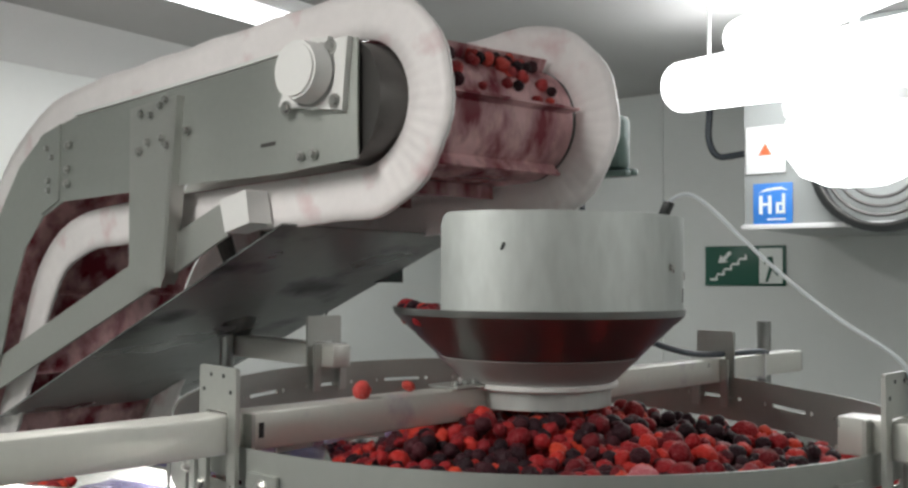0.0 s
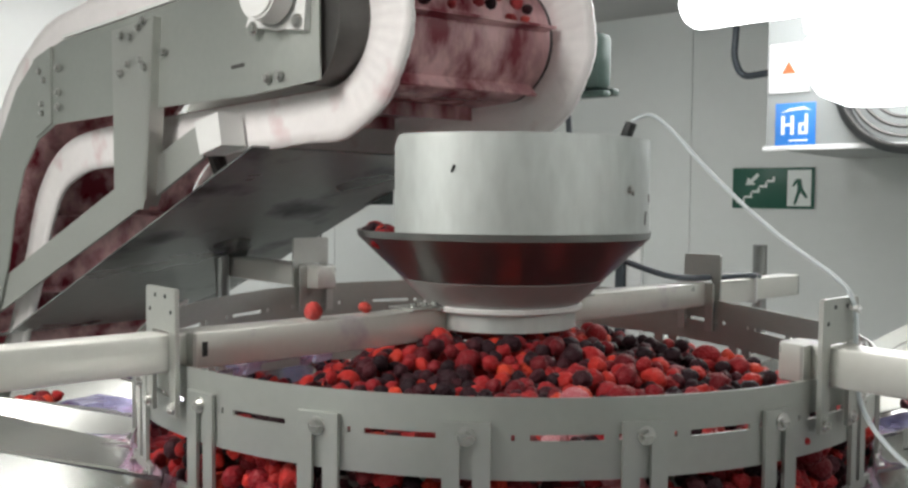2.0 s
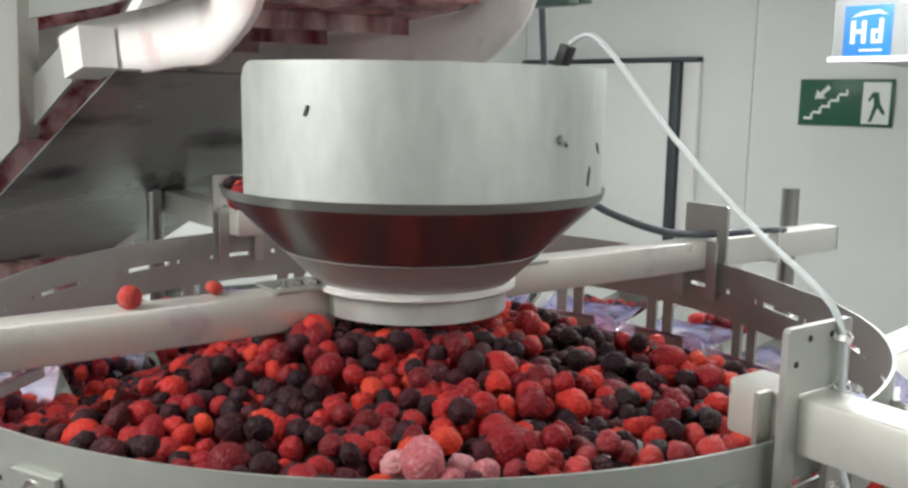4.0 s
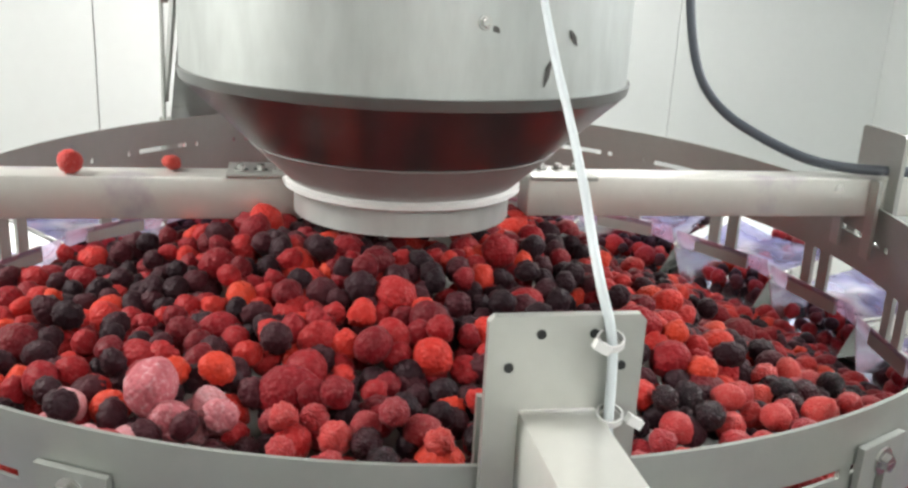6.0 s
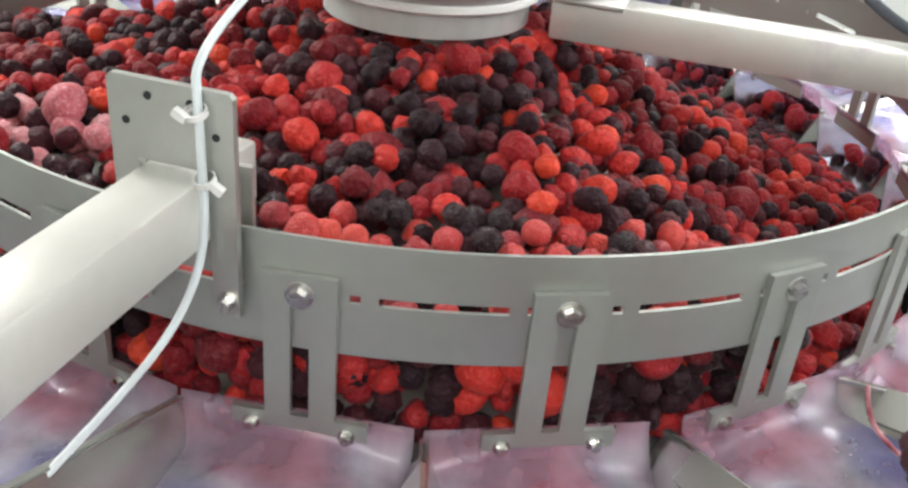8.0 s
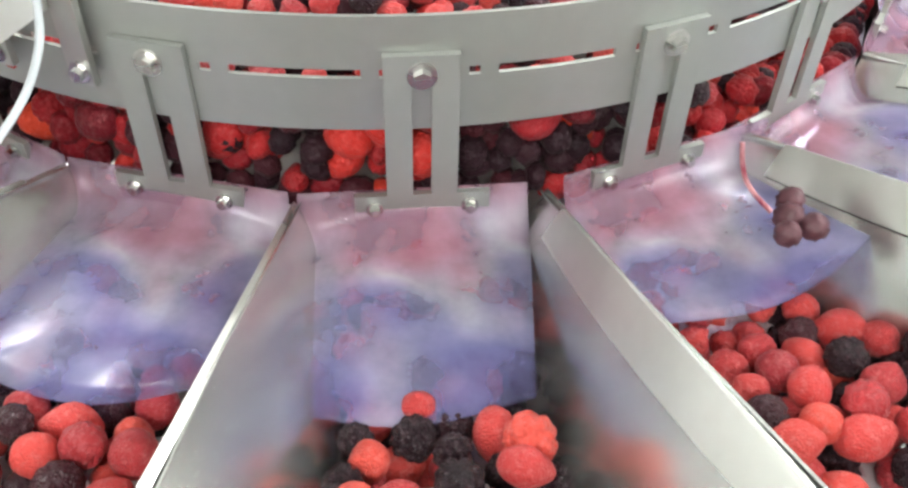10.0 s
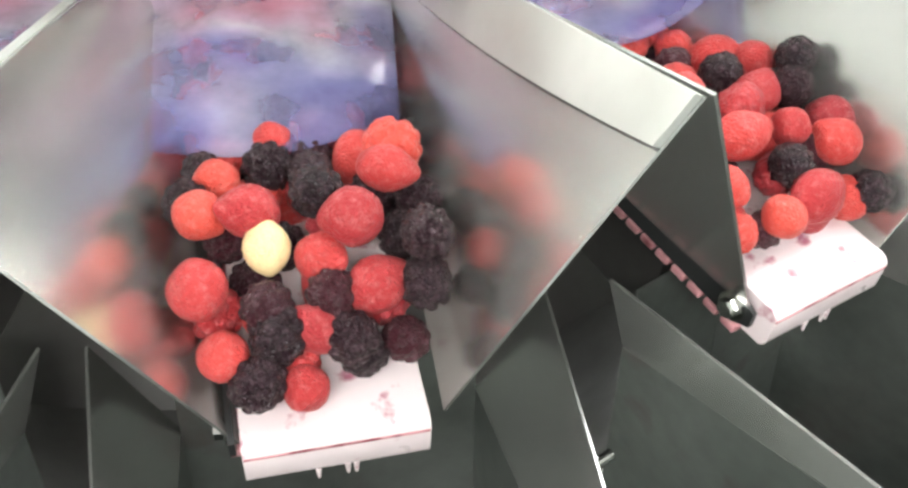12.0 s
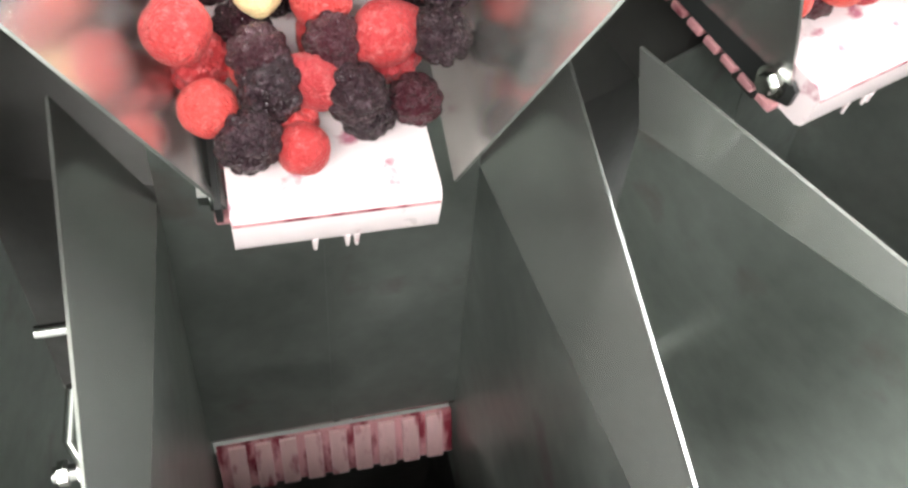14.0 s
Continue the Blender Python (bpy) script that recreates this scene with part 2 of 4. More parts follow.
BLACK_ONE = berry_material("frosted dark berry", ((0.0, (0.010, 0.004, 0.007)), (0.6, (0.020, 0.006, 0.010)), (1.0, (0.05, 0.008, 0.014))), 0.24, 0.3, True, 500, frost_colour=(0.30, 0.20, 0.24), relief=0.9)
PALE_ONE = berry_material("pale unripe berry", ((0.0, (0.85, 0.60, 0.28)), (1.0, (0.85, 0.68, 0.36))), 0.45, 0.5, True, 600, frost_colour=(0.80, 0.22, 0.08), relief=0.3)


# ---------------------------------------------------------------- mesh helpers
def part(name, bm, mat, parent=None, label="", smooth=True):
    me = bpy.data.meshes.new(name)
    bmesh.ops.recalc_face_normals(bm, faces=bm.faces)
    bm.to_mesh(me)
    bm.free()
    me.materials.append(mat)
    if smooth:
        me.shade_smooth()
        me.set_sharp_from_angle(angle=radians(35))
    ob = new(name, me)
    if parent:
        ob.parent = parent
    if label:
        ob["label"] = label
    return ob


def empty(name, m=None):
    ob = new(name)
    if m is not None:
        ob.matrix_basis = m
    return ob


def add_box(bm, lo, hi, m=None, bevel=0.0):
    made = bmesh.ops.create_cube(bm, size=1.0)["verts"]
    for v in made:
        v.co = Vector([(lo[i] + hi[i]) / 2 + v.co[i] * (hi[i] - lo[i]) for i in range(3)])
    if bevel:
        edges = {e for v in made for e in v.link_edges}
        made = bmesh.ops.bevel(bm, geom=list(edges), offset=bevel, segments=2, affect="EDGES", profile=0.5)["verts"]
        made = list({v for v in made})
    if m is not None:
        bmesh.ops.transform(bm, matrix=m, verts=made)
    return bm


def box(lo, hi, m=None, bevel=0.0):
    return add_box(bmesh.new(), lo, hi, m, bevel)


def prism(points, depth, m=None, bm=None):
    """A flat outline in its own x, y plane, extruded along z by depth, then placed by m."""
    bm = bm or bmesh.new()
    a = [bm.verts.new((x, y, 0)) for x, y in points]
    b = [bm.verts.new((x, y, depth)) for x, y in points]
    bm.faces.new(a)
    bm.faces.new(list(reversed(b)))
    k = len(points)
    for i in range(k):
        bm.faces.new((a[i], a[(i + 1) % k], b[(i + 1) % k], b[i]))
    if m is not None:
        bmesh.ops.transform(bm, matrix=m, verts=a + b)
    return bm


def rod(a, b, radius, bm=None, sides=20, top=None):
    bm = bm or bmesh.new()
    a, b = Vector(a), Vector(b)
    m = Matrix.Translation((a + b) / 2) @ (b - a).to_track_quat("Z", "Y").to_matrix().to_4x4()
    bmesh.ops.create_cone(bm, cap_ends=True, segments=sides, radius1=radius, radius2=radius if top is None else top, depth=(b - a).length, matrix=m)
    return bm


def turned(profile, sides=96, centre=(0, 0)):
    """A surface of revolution about z from (radius, height) pairs."""
    bm = bmesh.new()
    rings = []
    for r, z in profile:
        rings.append([bm.verts.new((centre[0] + r * math.cos(2 * math.pi * i / sides), centre[1] + r * math.sin(2 * math.pi * i / sides), z)) for i in range(sides)])
    for p, q in zip(rings, rings[1:]):
        for i in range(sides):
            bm.faces.new((p[i], p[(i + 1) % sides], q[(i + 1) % sides], q[i]))
    return bm


def sheet(bm, corners, thick):
    """A quad of sheet metal with thickness."""
    c = [Vector(p) for p in corners]
    nrm = (c[1] - c[0]).cross(c[3] - c[0]).normalized() * thick
    a = [bm.verts.new(p) for p in c]
    b = [bm.verts.new(p + nrm) for p in c]
    bm.faces.new(a)
    bm.faces.new(list(reversed(b)))
    for i in range(4):
        bm.faces.new((a[i], a[(i + 1) % 4], b[(i + 1) % 4], b[i]))
    return bm


def cut_plate(ys, zs, keep, x0, x1):
    """A flat plate in the y, z plane made of grid cells, so that slots stay open."""
    bm = bmesh.new()
    v = {}

    def at(i, j, x):
        if (i, j, x) not in v:
            v[i, j, x] = bm.verts.new((x, ys[i], zs[j]))
        return v[i, j, x]

    for i, j in keep:
        for x in (x0, x1):
            bm.faces.new((at(i, j, x), at(i + 1, j, x), at(i + 1, j + 1, x), at(i, j + 1, x)))
        for (a, e), other in (((( i, j), (i + 1, j)), (i, j - 1)), (((i, j + 1), (i + 1, j + 1)), (i, j + 1)), (((i, j), (i, j + 1)), (i - 1, j)), (((i + 1, j), (i + 1, j + 1)), (i + 1, j))):
            if other not in keep:
                bm.faces.new((at(*a, x0), at(*e, x0), at(*e, x1), at(*a, x1)))
    return bm


def cable(name, points, radius, mat, parent=None, label=""):
    cu = bpy.data.curves.new(name, "CURVE")
    cu.dimensions, cu.bevel_depth, cu.bevel_resolution, cu.use_fill_caps = "3D", radius, 3, True
    sp = cu.splines.new("NURBS")
    sp.points.add(len(points) - 1)
    for p, co in zip(sp.points, points):
        p.co = (*co, 1)
    sp.use_endpoint_u, sp.order_u, sp.resolution_u = True, 3, 10
    cu.materials.append(mat)
    tmp = bpy.data.objects.new(name, cu)
    scene.collection.objects.link(tmp)
    me = bpy.data.meshes.new_from_object(tmp.evaluated_get(bpy.context.evaluated_depsgraph_get()))
    bpy.data.objects.remove(tmp)
    me.shade_smooth()
    ob = new(name, me)
    if parent:
        ob.parent = parent
    if label:
        ob["label"] = label
    return ob


def hex_bolt(at, axis, radius=0.0055, bm=None):
    """A bolt head on its washer."""
    bm = bm or bmesh.new()
    at, axis = Vector(at), Vector(axis).normalized()
    rod(at, at + axis * 0.0016, radius * 1.5, bm, 16)
    rod(at + axis * 0.0016, at + axis * 0.0065, radius, bm, 6, radius * 0.92)
    return bm


# ---------------------------------------------------------------- the room
H = 2.5
UW, UE, NS, NN = -2.37, 2.7, -2.6, 2.88
tagged(part("floor", box((UW - 0.1, NS - 0.1, -0.08), (UE + 0.1, NN + 0.1, 0), ROOM_M), FLOOR), "pale grey resin floor under the machine", "floor", kind="structure")
tagged(part("ceiling", box((UW - 0.1, NS - 0.1, H), (UE + 0.1, NN + 0.1, H + 0.08), ROOM_M), CEIL), "grey panelled cold room ceiling", "ceiling", kind="structure")


def wall(name, a, b, inward):
    """A wall of upright sandwich panels with narrow joints; a and b in room coordinates."""
    a, b = Vector((*a, 0)), Vector((*b, 0))
    w = empty(name, ROOM_M)
    d = (b - a).normalized()
    back = -Vector((*inward, 0)) * 0.08
    length = (b - a).length
    count = round(length / 1.15)
    step = length / count
    p, q = a + back * 0.12, b + back
    part("core", box([min(p[i], q[i]) for i in range(2)] + [0], [max(p[i], q[i]) for i in range(2)] + [H]), CEIL, w)
    for i in range(count):
        p, q = a + d * (i * step + 0.002), a + d * ((i + 1) * step - 0.002)
        bm = bmesh.new()
        vs = [bm.verts.new(x) for x in (p, q, q + Vector((0, 0, H)), p + Vector((0, 0, H)))]
        vb = [bm.verts.new(v.co + back * 0.1) for v in vs]
        bm.faces.new(vs), bm.faces.new(vb)
        for j in range(4):
            bm.faces.new((vs[j], vs[(j + 1) % 4], vb[(j + 1) % 4], vb[j]))
        part("panel", bm, WALL, w)
    return tagged(w, "white insulated panel wall with fine joints", "wall", kind="structure")


wall("wall_north", (UW, NN), (UE, NN), (0, -1))
wall("wall_west", (UW, NS), (UW, NN), (1, 0))
wall("wall_east", (UE, NS), (UE, NN), (-1, 0))
wall("wall_south", (UW, NS), (UE, NS), (0, 1))
tagged(part("trim", prism([(0, 0), (0.16, 0), (0, -0.16)], NN - NS, ROOM_M @ Matrix(((1, 0, 0, UW), (0, 0, 1, NS), (0, 1, 0, H), (0, 0, 0, 1)))), HOUSING), "white cove strip between wall and ceiling", "trim", kind="structure")

# tube lamps under the ceiling
for lu, ln, lx, ly, lw in LAMPS:
    t = tagged(empty("ceiling_lamp", ROOM_M @ pose(lu, ln, 0)), "white batten lamp on the ceiling", "lamp", "ceiling lamps")
    part("housing", box((-0.09, -0.68, 2.455), (0.09, 0.68, H), bevel=0.006), HOUSING, t)
    part("tube", rod((-0.045, -0.64, 2.44), (-0.045, 0.64, 2.44), 0.013), GLOW, t)
    part("tube", rod((0.045, -0.64, 2.44), (0.045, 0.64, 2.44), 0.013), GLOW, t)


# ---------------------------------------------------------------- the weigher
R, ZT, ZL = 0.55, 1.402, 1.317          # guard ring: radius, upper and lower edge
HEADS = 20


def head_angle(k):
    return -126 + 18 * k


def heading(deg, r, z, side=0.0):
    a = radians(deg)
    return Vector((r * math.cos(a) - side * math.sin(a), r * math.sin(a) + side * math.cos(a), z))


def lift(deg):
    """The ring sits a little higher on its far side."""
    return 0.025 * max(0.0, math.cos(radians(deg - 115)))


def guard_ring():
    t = empty("guard_ring")
    step = 0.4
    levels = (ZL, 1.3575, 1.3640, ZT)

    def open_at(deg):
        f = (deg - head_angle(0)) % 18
        return 5.4 < f < 13.8 or 3.4 < f < 4.0 or 15.2 < f < 15.8

    for q in range(4):
        bm = bmesh.new()
        start, count = -44 + 90 * q, 225
        rows = [[bm.verts.new(heading(start + i * step, R, z + lift(start + i * step))) for i in range(count + 1)] for z in levels]
        for j in range(3):
            for i in range(count):
                if j == 1 and open_at(start + (i + 0.5) * step):
                    continue
                bm.faces.new((rows[j][i], rows[j][i + 1], rows[j + 1][i + 1], rows[j + 1][i]))
        band = part("band", bm, STEEL_DULL, t, smooth=False)
        s = band.modifiers.new("thick", "SOLIDIFY")
        s.thickness, s.offset = 0.003, 1
    return tagged(t, "round stainless guard ring with long slots round the berries", "guard ring")


guard_ring()


def flap_sheet(side_l, side_r, reach, drop, lift_l, lift_r, curl, drift, seed):
    """A bent vinyl flap: hangs from the bracket foot, then bends outwards over the pan."""
    rng = random.Random(seed)
    bm = bmesh.new()
    nu, nv = 18, 16
    grid = []
    skew = rng.uniform(-0.01, 0.01)
    for j in range(nv + 1):
        v = j / nv
        row = []
        for i in range(nu + 1):
            u = i / nu
            y = -side_l + (side_l + side_r) * u
            bow = math.sin(math.pi * u)
            if v < 0.3:
                w = v / 0.3
                r, z = 0.5527 + 0.020 * w ** 2, 1.264 - (0.036 - 0.012 * bow) * w
            else:
                w = (v - 0.3) / 0.7
                r, z = 0.5727 + (reach + 0.003) * w, 1.228 + 0.012 * bow + (0.014 - 0.012 * bow - drop) * w
                y += drift * w
            rise = lift_l * (1 - u) ** 2 + lift_r * u ** 2
            z += (rise + curl * math.sin(math.pi * u)) * (max(0.0, v - 0.22) / 0.78) ** 1.2
            spread = 1 + 0.06 * v
            r += (skew * (u - 0.5) * 2 + 0.02 * math.sin(math.pi * u)) * max(0.0, v - 0.25) * 1.3
            row.append(bm.verts.new((r, y * spread, z + 0.0015 * math.sin(9 * u + seed) * v)))
        grid.append(row)
    for j in range(nv):
        for i in range(nu):
            bm.faces.new((grid[j][i], grid[j][i + 1], grid[j + 1][i + 1], grid[j + 1][i]))
    return bm


def flap_bracket(k):
    off = {2: -1.1, 8: -3.0, 1: 0.2}.get(k, 0.0)
    t = empty("flap_bracket", pose(0, 0, lift(head_angle(k)), 0, 0, head_angle(k) + off))
    x0, x1 = R + 0.0035, R + 0.0085
    cells = {(i, 0) for i in range(5)} | {(1, 1), (3, 1), (1, 2), (2, 2), (3, 2)}
    part("plate", cut_plate((-0.048, -0.0248, -0.0065, 0.0065, 0.0248, 0.048), (1.240, 1.263, 1.353, 1.377), cells, x0, x1), STEEL_DULL, t, smooth=False)
    part("bolt", hex_bolt((x1, 0, 1.3625), (1, 0, 0), 0.0065), BOLT, t)
    for y in (-0.034, 0.034):
        part("foot_bolt", hex_bolt((x1, y, 1.252), (1, 0, 0), 0.0042), BOLT, t)
    shapes = {6: (0.088, 0.076, 0.140, 0.004, 0.0, 0.0, 0.002, -0.023), 5: (0.088, 0.080, 0.145, 0.004, 0.012, 0.022, 0.0, 0.0), 7: (0.070, 0.112, 0.105, 0.004, 0.0, 0.045, -0.004, 0.010),
              8: (0.070, 0.10, 0.13, 0.005, 0.01, 0.05, 0.0, 0.0)}
    rng = random.Random(k * 7 + 3)
    shape = shapes.get(k, (0.083, 0.083, rng.uniform(0.12, 0.16), rng.uniform(0.0, 0.012), rng.uniform(0, 0.03), rng.uniform(0, 0.03), rng.uniform(-0.006, 0.004), 0.0))
    flap = part("flap", flap_sheet(*shape, k), VINYL, t, "clear bluish vinyl flap with pink and pale sheen painted in")
    s = flap.modifiers.new("thick", "SOLIDIFY")
    s.thickness = 0.0012
    return tagged(t, "slotted stainless bracket with a vinyl flap on the ring", "bracket", "flap brackets round the ring")


for k in range(HEADS):
    flap_bracket(k)


def feeder_pan(to):
    t = empty("feeder_pan")
    # x radial, y across
    ri, ro = 0.555, 0.880
    fi, fo, zi = 0.064, 0.048, 1.200
    wi, wo, ti = 0.090, 0.1365, 1.260
    th = 0.0016
    bm = sheet(bmesh.new(), ((ri, -fi, zi), (0.66, -fi, zi), (0.66, fi, zi), (ri, fi, zi)), -th)
    part("floor_sheet", bm, STEEL_PAN, t)

    def wing(s, v0, v1, u0, out, thick, n=10):
        """A gently twisted wing sheet between its foot (v = 0) and its upper edge (v = 1); v0 and v1 run from the inner to the outer end."""
        foot0, foot1 = Vector((ri, s * fi, zi)), Vector((ro, s * (fo + 0.0005), 1.190))
        top0, top1 = Vector((ri, s * wi, ti)), Vector((ro, s * wo, to))
        inward = Vector((0, -s, 0.45)).normalized()
        bm = bmesh.new()
        faces = []
        for side in (0, 1):
            g = []
            for i in range(n + 1):
                u = u0 + (1 - u0) * i / n
                low, high = (e[0] + (e[1] - e[0]) * u for e in (v0, v1))
                g.append([bm.verts.new(foot0.lerp(foot1, u).lerp(top0.lerp(top1, u), low + (high - low) * j / 4) + inward * (out - side * thick)) for j in range(5)])
            faces.append(g)
        f, k = faces
        for i in range(n):
            for j in range(4):
                bm.faces.new((f[i][j], f[i + 1][j], f[i + 1][j + 1], f[i][j + 1]))
                bm.faces.new((k[i][j], k[i][j + 1], k[i + 1][j + 1], k[i + 1][j]))
        edge = [(i, 0) for i in range(n)] + [(n, j) for j in range(4)] + [(i, 4) for i in range(n, 0, -1)] + [(0, j) for j in range(4, 0, -1)]
        for (p, q), (r, t2) in zip(edge, edge[1:] + edge[:1]):
            bm.faces.new((f[p][q], k[p][q], k[r][t2], f[r][t2]))
        return bm

    for s in (-1, 1):
        part("wing", wing(s, (0.0, 0.0), (1.0, 1.0), 0.0, 0.0, th), STEEL_PAN, t)
    part("hem", wing(1, (0.62, 0.87), (1.0, 1.0), 0.12, 0.0040, 0.0037), STEEL_HEM, t, "folded matt hem")
    # thin dark strip drawn as the shadow under the hem
    part("hem_shadow", wing(1, (0.60, 0.862), (0.62, 0.87), 0.12, 0.0012, 0.0010), STEEL_DARK, t)
    # small link belt that carries the berries out over a nose roller
    nose = [(0.62, 1.2030), (0.8870, 1.2030), (0.8905, 1.2022), (0.8930, 1.2000), (0.8938, 1.1970), (0.8938, 1.1800), (0.8925, 1.1770), (0.8895, 1.1750), (0.62, 1.171)]
    side_on = Matrix(((1, 0, 0, 0), (0, 0, 1, -0.0475), (0, 1, 0, 0), (0, 0, 0, 1)))
    belt = part("link_belt", prism(nose, 0.0870, side_on), LIP, t, "white link belt spotted with juice")
    part("belt_joint", box((0.8930, -0.0470, 1.1962), (0.8943, 0.0390, 1.1975)), GATE, belt)
    for i in range(18):
        x = 0.625 + i * 0.0142
        part("link", box((x, -0.0545, 1.1735), (x + 0.0108, -0.0478, 1.1785), bevel=0.001), GATE, belt)
    for y in (-0.014, 0.0, 0.004):
        part("drip", rod((0.892, y, 1.178), (0.893, y, 1.170), 0.0018, sides=8, top=0.0008), LIP, belt)
    frame_plate = part("belt_frame", prism([(0.64, 1.180), (0.872, 1.180), (0.884, 1.186), (0.884, 1.196), (0.872, 1.202), (0.64, 1.205)], 0.003, Matrix(((1, 0, 0, 0), (0, 0, 1, -0.0535), (0, 1, 0, 0), (0, 0, 0, 1)))), BLACK, t, "dark belt side frame")
    part("roller_bolt", hex_bolt((0.870, -0.0535, 1.190), (0, -1, 0), 0.006), BOLT, frame_plate)
    # vibrator bracket below the end
    bm = box((0.70, -0.006, 1.12), (0.84, 0.006, 1.1705))
    part("stem", bm, STEEL_DARK, t)
    return tagged(t, "flared stainless feeder pan holding frozen berries", "feeder pan", "feeder pans round the weigher")


BACK = range(9, 19)               # the pans towards the wall have lower wings
for heads, tip in (([k for k in range(HEADS) if k not in BACK], 1.370), (list(BACK), 1.302)):
    first = feeder_pan(tip)
    first.matrix_basis = pose(0, 0, 0, 0, 0, head_angle(heads[0]))
    for k in heads[1:]:
        copy_thing(first, pose(0, 0, 0, 0, 0, head_angle(k)))


def feed_hopper():
    t = empty("feed_hopper")
    th = 0.0016
    z0, z1 = 1.196, 1.208
    for s in (-1, 1):
        # bright pan sheet stands for the flare's shine, dark sheet for shaded walls
        bm = sheet(bmesh.new(), ((0.815, s * 0.117, z0), (1.13, s * 0.094, z1), (1.13, s * 0.0935, z1 - 0.004), (0.815, s * 0.085, z0 - 0.085)), th * s)
        part("side_flare", bm, STEEL_PAN, t, smooth=False)
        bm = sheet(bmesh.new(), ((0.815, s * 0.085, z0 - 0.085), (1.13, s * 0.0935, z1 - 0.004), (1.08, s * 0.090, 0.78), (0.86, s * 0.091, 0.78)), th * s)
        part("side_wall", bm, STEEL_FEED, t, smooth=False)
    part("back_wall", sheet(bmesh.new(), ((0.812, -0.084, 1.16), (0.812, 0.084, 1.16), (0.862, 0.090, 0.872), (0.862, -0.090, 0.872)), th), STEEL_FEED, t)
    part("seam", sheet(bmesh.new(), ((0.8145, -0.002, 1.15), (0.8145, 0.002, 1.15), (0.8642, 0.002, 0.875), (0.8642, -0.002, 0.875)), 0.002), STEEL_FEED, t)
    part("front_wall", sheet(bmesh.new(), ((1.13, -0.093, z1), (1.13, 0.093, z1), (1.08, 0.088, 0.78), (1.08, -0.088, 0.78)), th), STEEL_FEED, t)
    bm = sheet(bmesh.new(), ((0.866, -0.086, 0.866), (0.866, 0.086, 0.866), (0.886, 0.086, 0.830), (0.886, -0.086, 0.830)), 0.003)
    gate = part("gate", bm, GATE, t, "ribbed discharge gate stained pink")
    for i in range(9):
        y = -0.072 + i * 0.018
        rib = sheet(bmesh.new(), ((0.869, y - 0.006, 0.867), (0.869, y + 0.006, 0.867), (0.889, y + 0.006, 0.832), (0.889, y - 0.006, 0.832)), 0.004)
        part("rib", rib, RIB, gate)
    # dark bucket added to block the lit floor below the gate
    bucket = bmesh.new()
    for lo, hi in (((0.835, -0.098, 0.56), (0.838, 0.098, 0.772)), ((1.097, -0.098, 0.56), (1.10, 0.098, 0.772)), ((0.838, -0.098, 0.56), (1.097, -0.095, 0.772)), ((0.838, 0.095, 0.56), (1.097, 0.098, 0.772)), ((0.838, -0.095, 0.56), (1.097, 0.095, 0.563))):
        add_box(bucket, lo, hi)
    part("shade_bucket", bucket, STEEL_DARK, t, "dark bucket added below the gate to block the floor light", smooth=False)
    lever = part("lever", rod((0.862, -0.152, 1.0), (0.885, -0.160, 0.975), 0.004), BOLT, t)
    part("lever_end", rod((0.885, -0.160, 0.975), (0.905, -0.150, 0.965), 0.004), BOLT, lever)
    pin = part("pin", rod((0.895, -0.095, 0.95), (0.895, -0.175, 0.95), 0.005), BOLT, t)
    part("nut", rod((0.895, -0.150, 0.95), (0.895, -0.160, 0.95), 0.009, sides=6), BOLT, pin)
    part("nut", rod((0.895, -0.166, 0.95), (0.895, -0.172, 0.95), 0.008, sides=6), BOLT, pin)
    part("stop_bolt", rod((0.840, -0.10, 1.03), (0.840, -0.165, 1.03), 0.004), BOLT, t)
    part("hinge", rod((0.858, -0.089, 0.866), (0.858, 0.089, 0.866), 0.003), BOLT, t)
    return tagged(t, "open stainless feed hopper below a pan lip", "hopper", "feed hoppers round the weigher")


first = feed_hopper()
first.matrix_basis = pose(0, 0, 0, 0, 0, head_angle(0))
for k in range(1, HEADS):
    turn = 1.5 if k in (7, 8) else 0.0
    own = pose(0.95, 0, 0, 0, 0, 4.0) @ pose(-0.95, 0, 0) if k == 7 else pose(0, 0, 0)
    copy_thing(first, pose(0, 0, 0, 0, 0, head_angle(k) + turn) @ own)

# drum of the machine under the pans, and the spreading cone
t = tagged(empty("weigher_body"), "stainless weigher body carrying the pans", "weigher")
# near-black steel carries the shade under the pans
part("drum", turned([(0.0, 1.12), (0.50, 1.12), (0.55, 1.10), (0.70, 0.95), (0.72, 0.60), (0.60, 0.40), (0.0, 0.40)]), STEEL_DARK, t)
for a in (45, 135, 225, 315):
    part("leg", box((-0.04, -0.04, 0), (0.04, 0.04, 0.7), pose(*heading(a, 0.5, 0)), 0.006), STEEL, t)
part("cone", turned([(0.0, 1.365), (0.15, 1.330), (0.35, 1.242), (0.46, 1.192), (0.548, 1.186), (0.548, 1.181), (0.0, 1.181)]), STEEL, t, "stainless spreading cone under the berries")
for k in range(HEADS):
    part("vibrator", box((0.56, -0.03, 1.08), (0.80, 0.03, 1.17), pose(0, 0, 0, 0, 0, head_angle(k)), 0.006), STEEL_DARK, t)

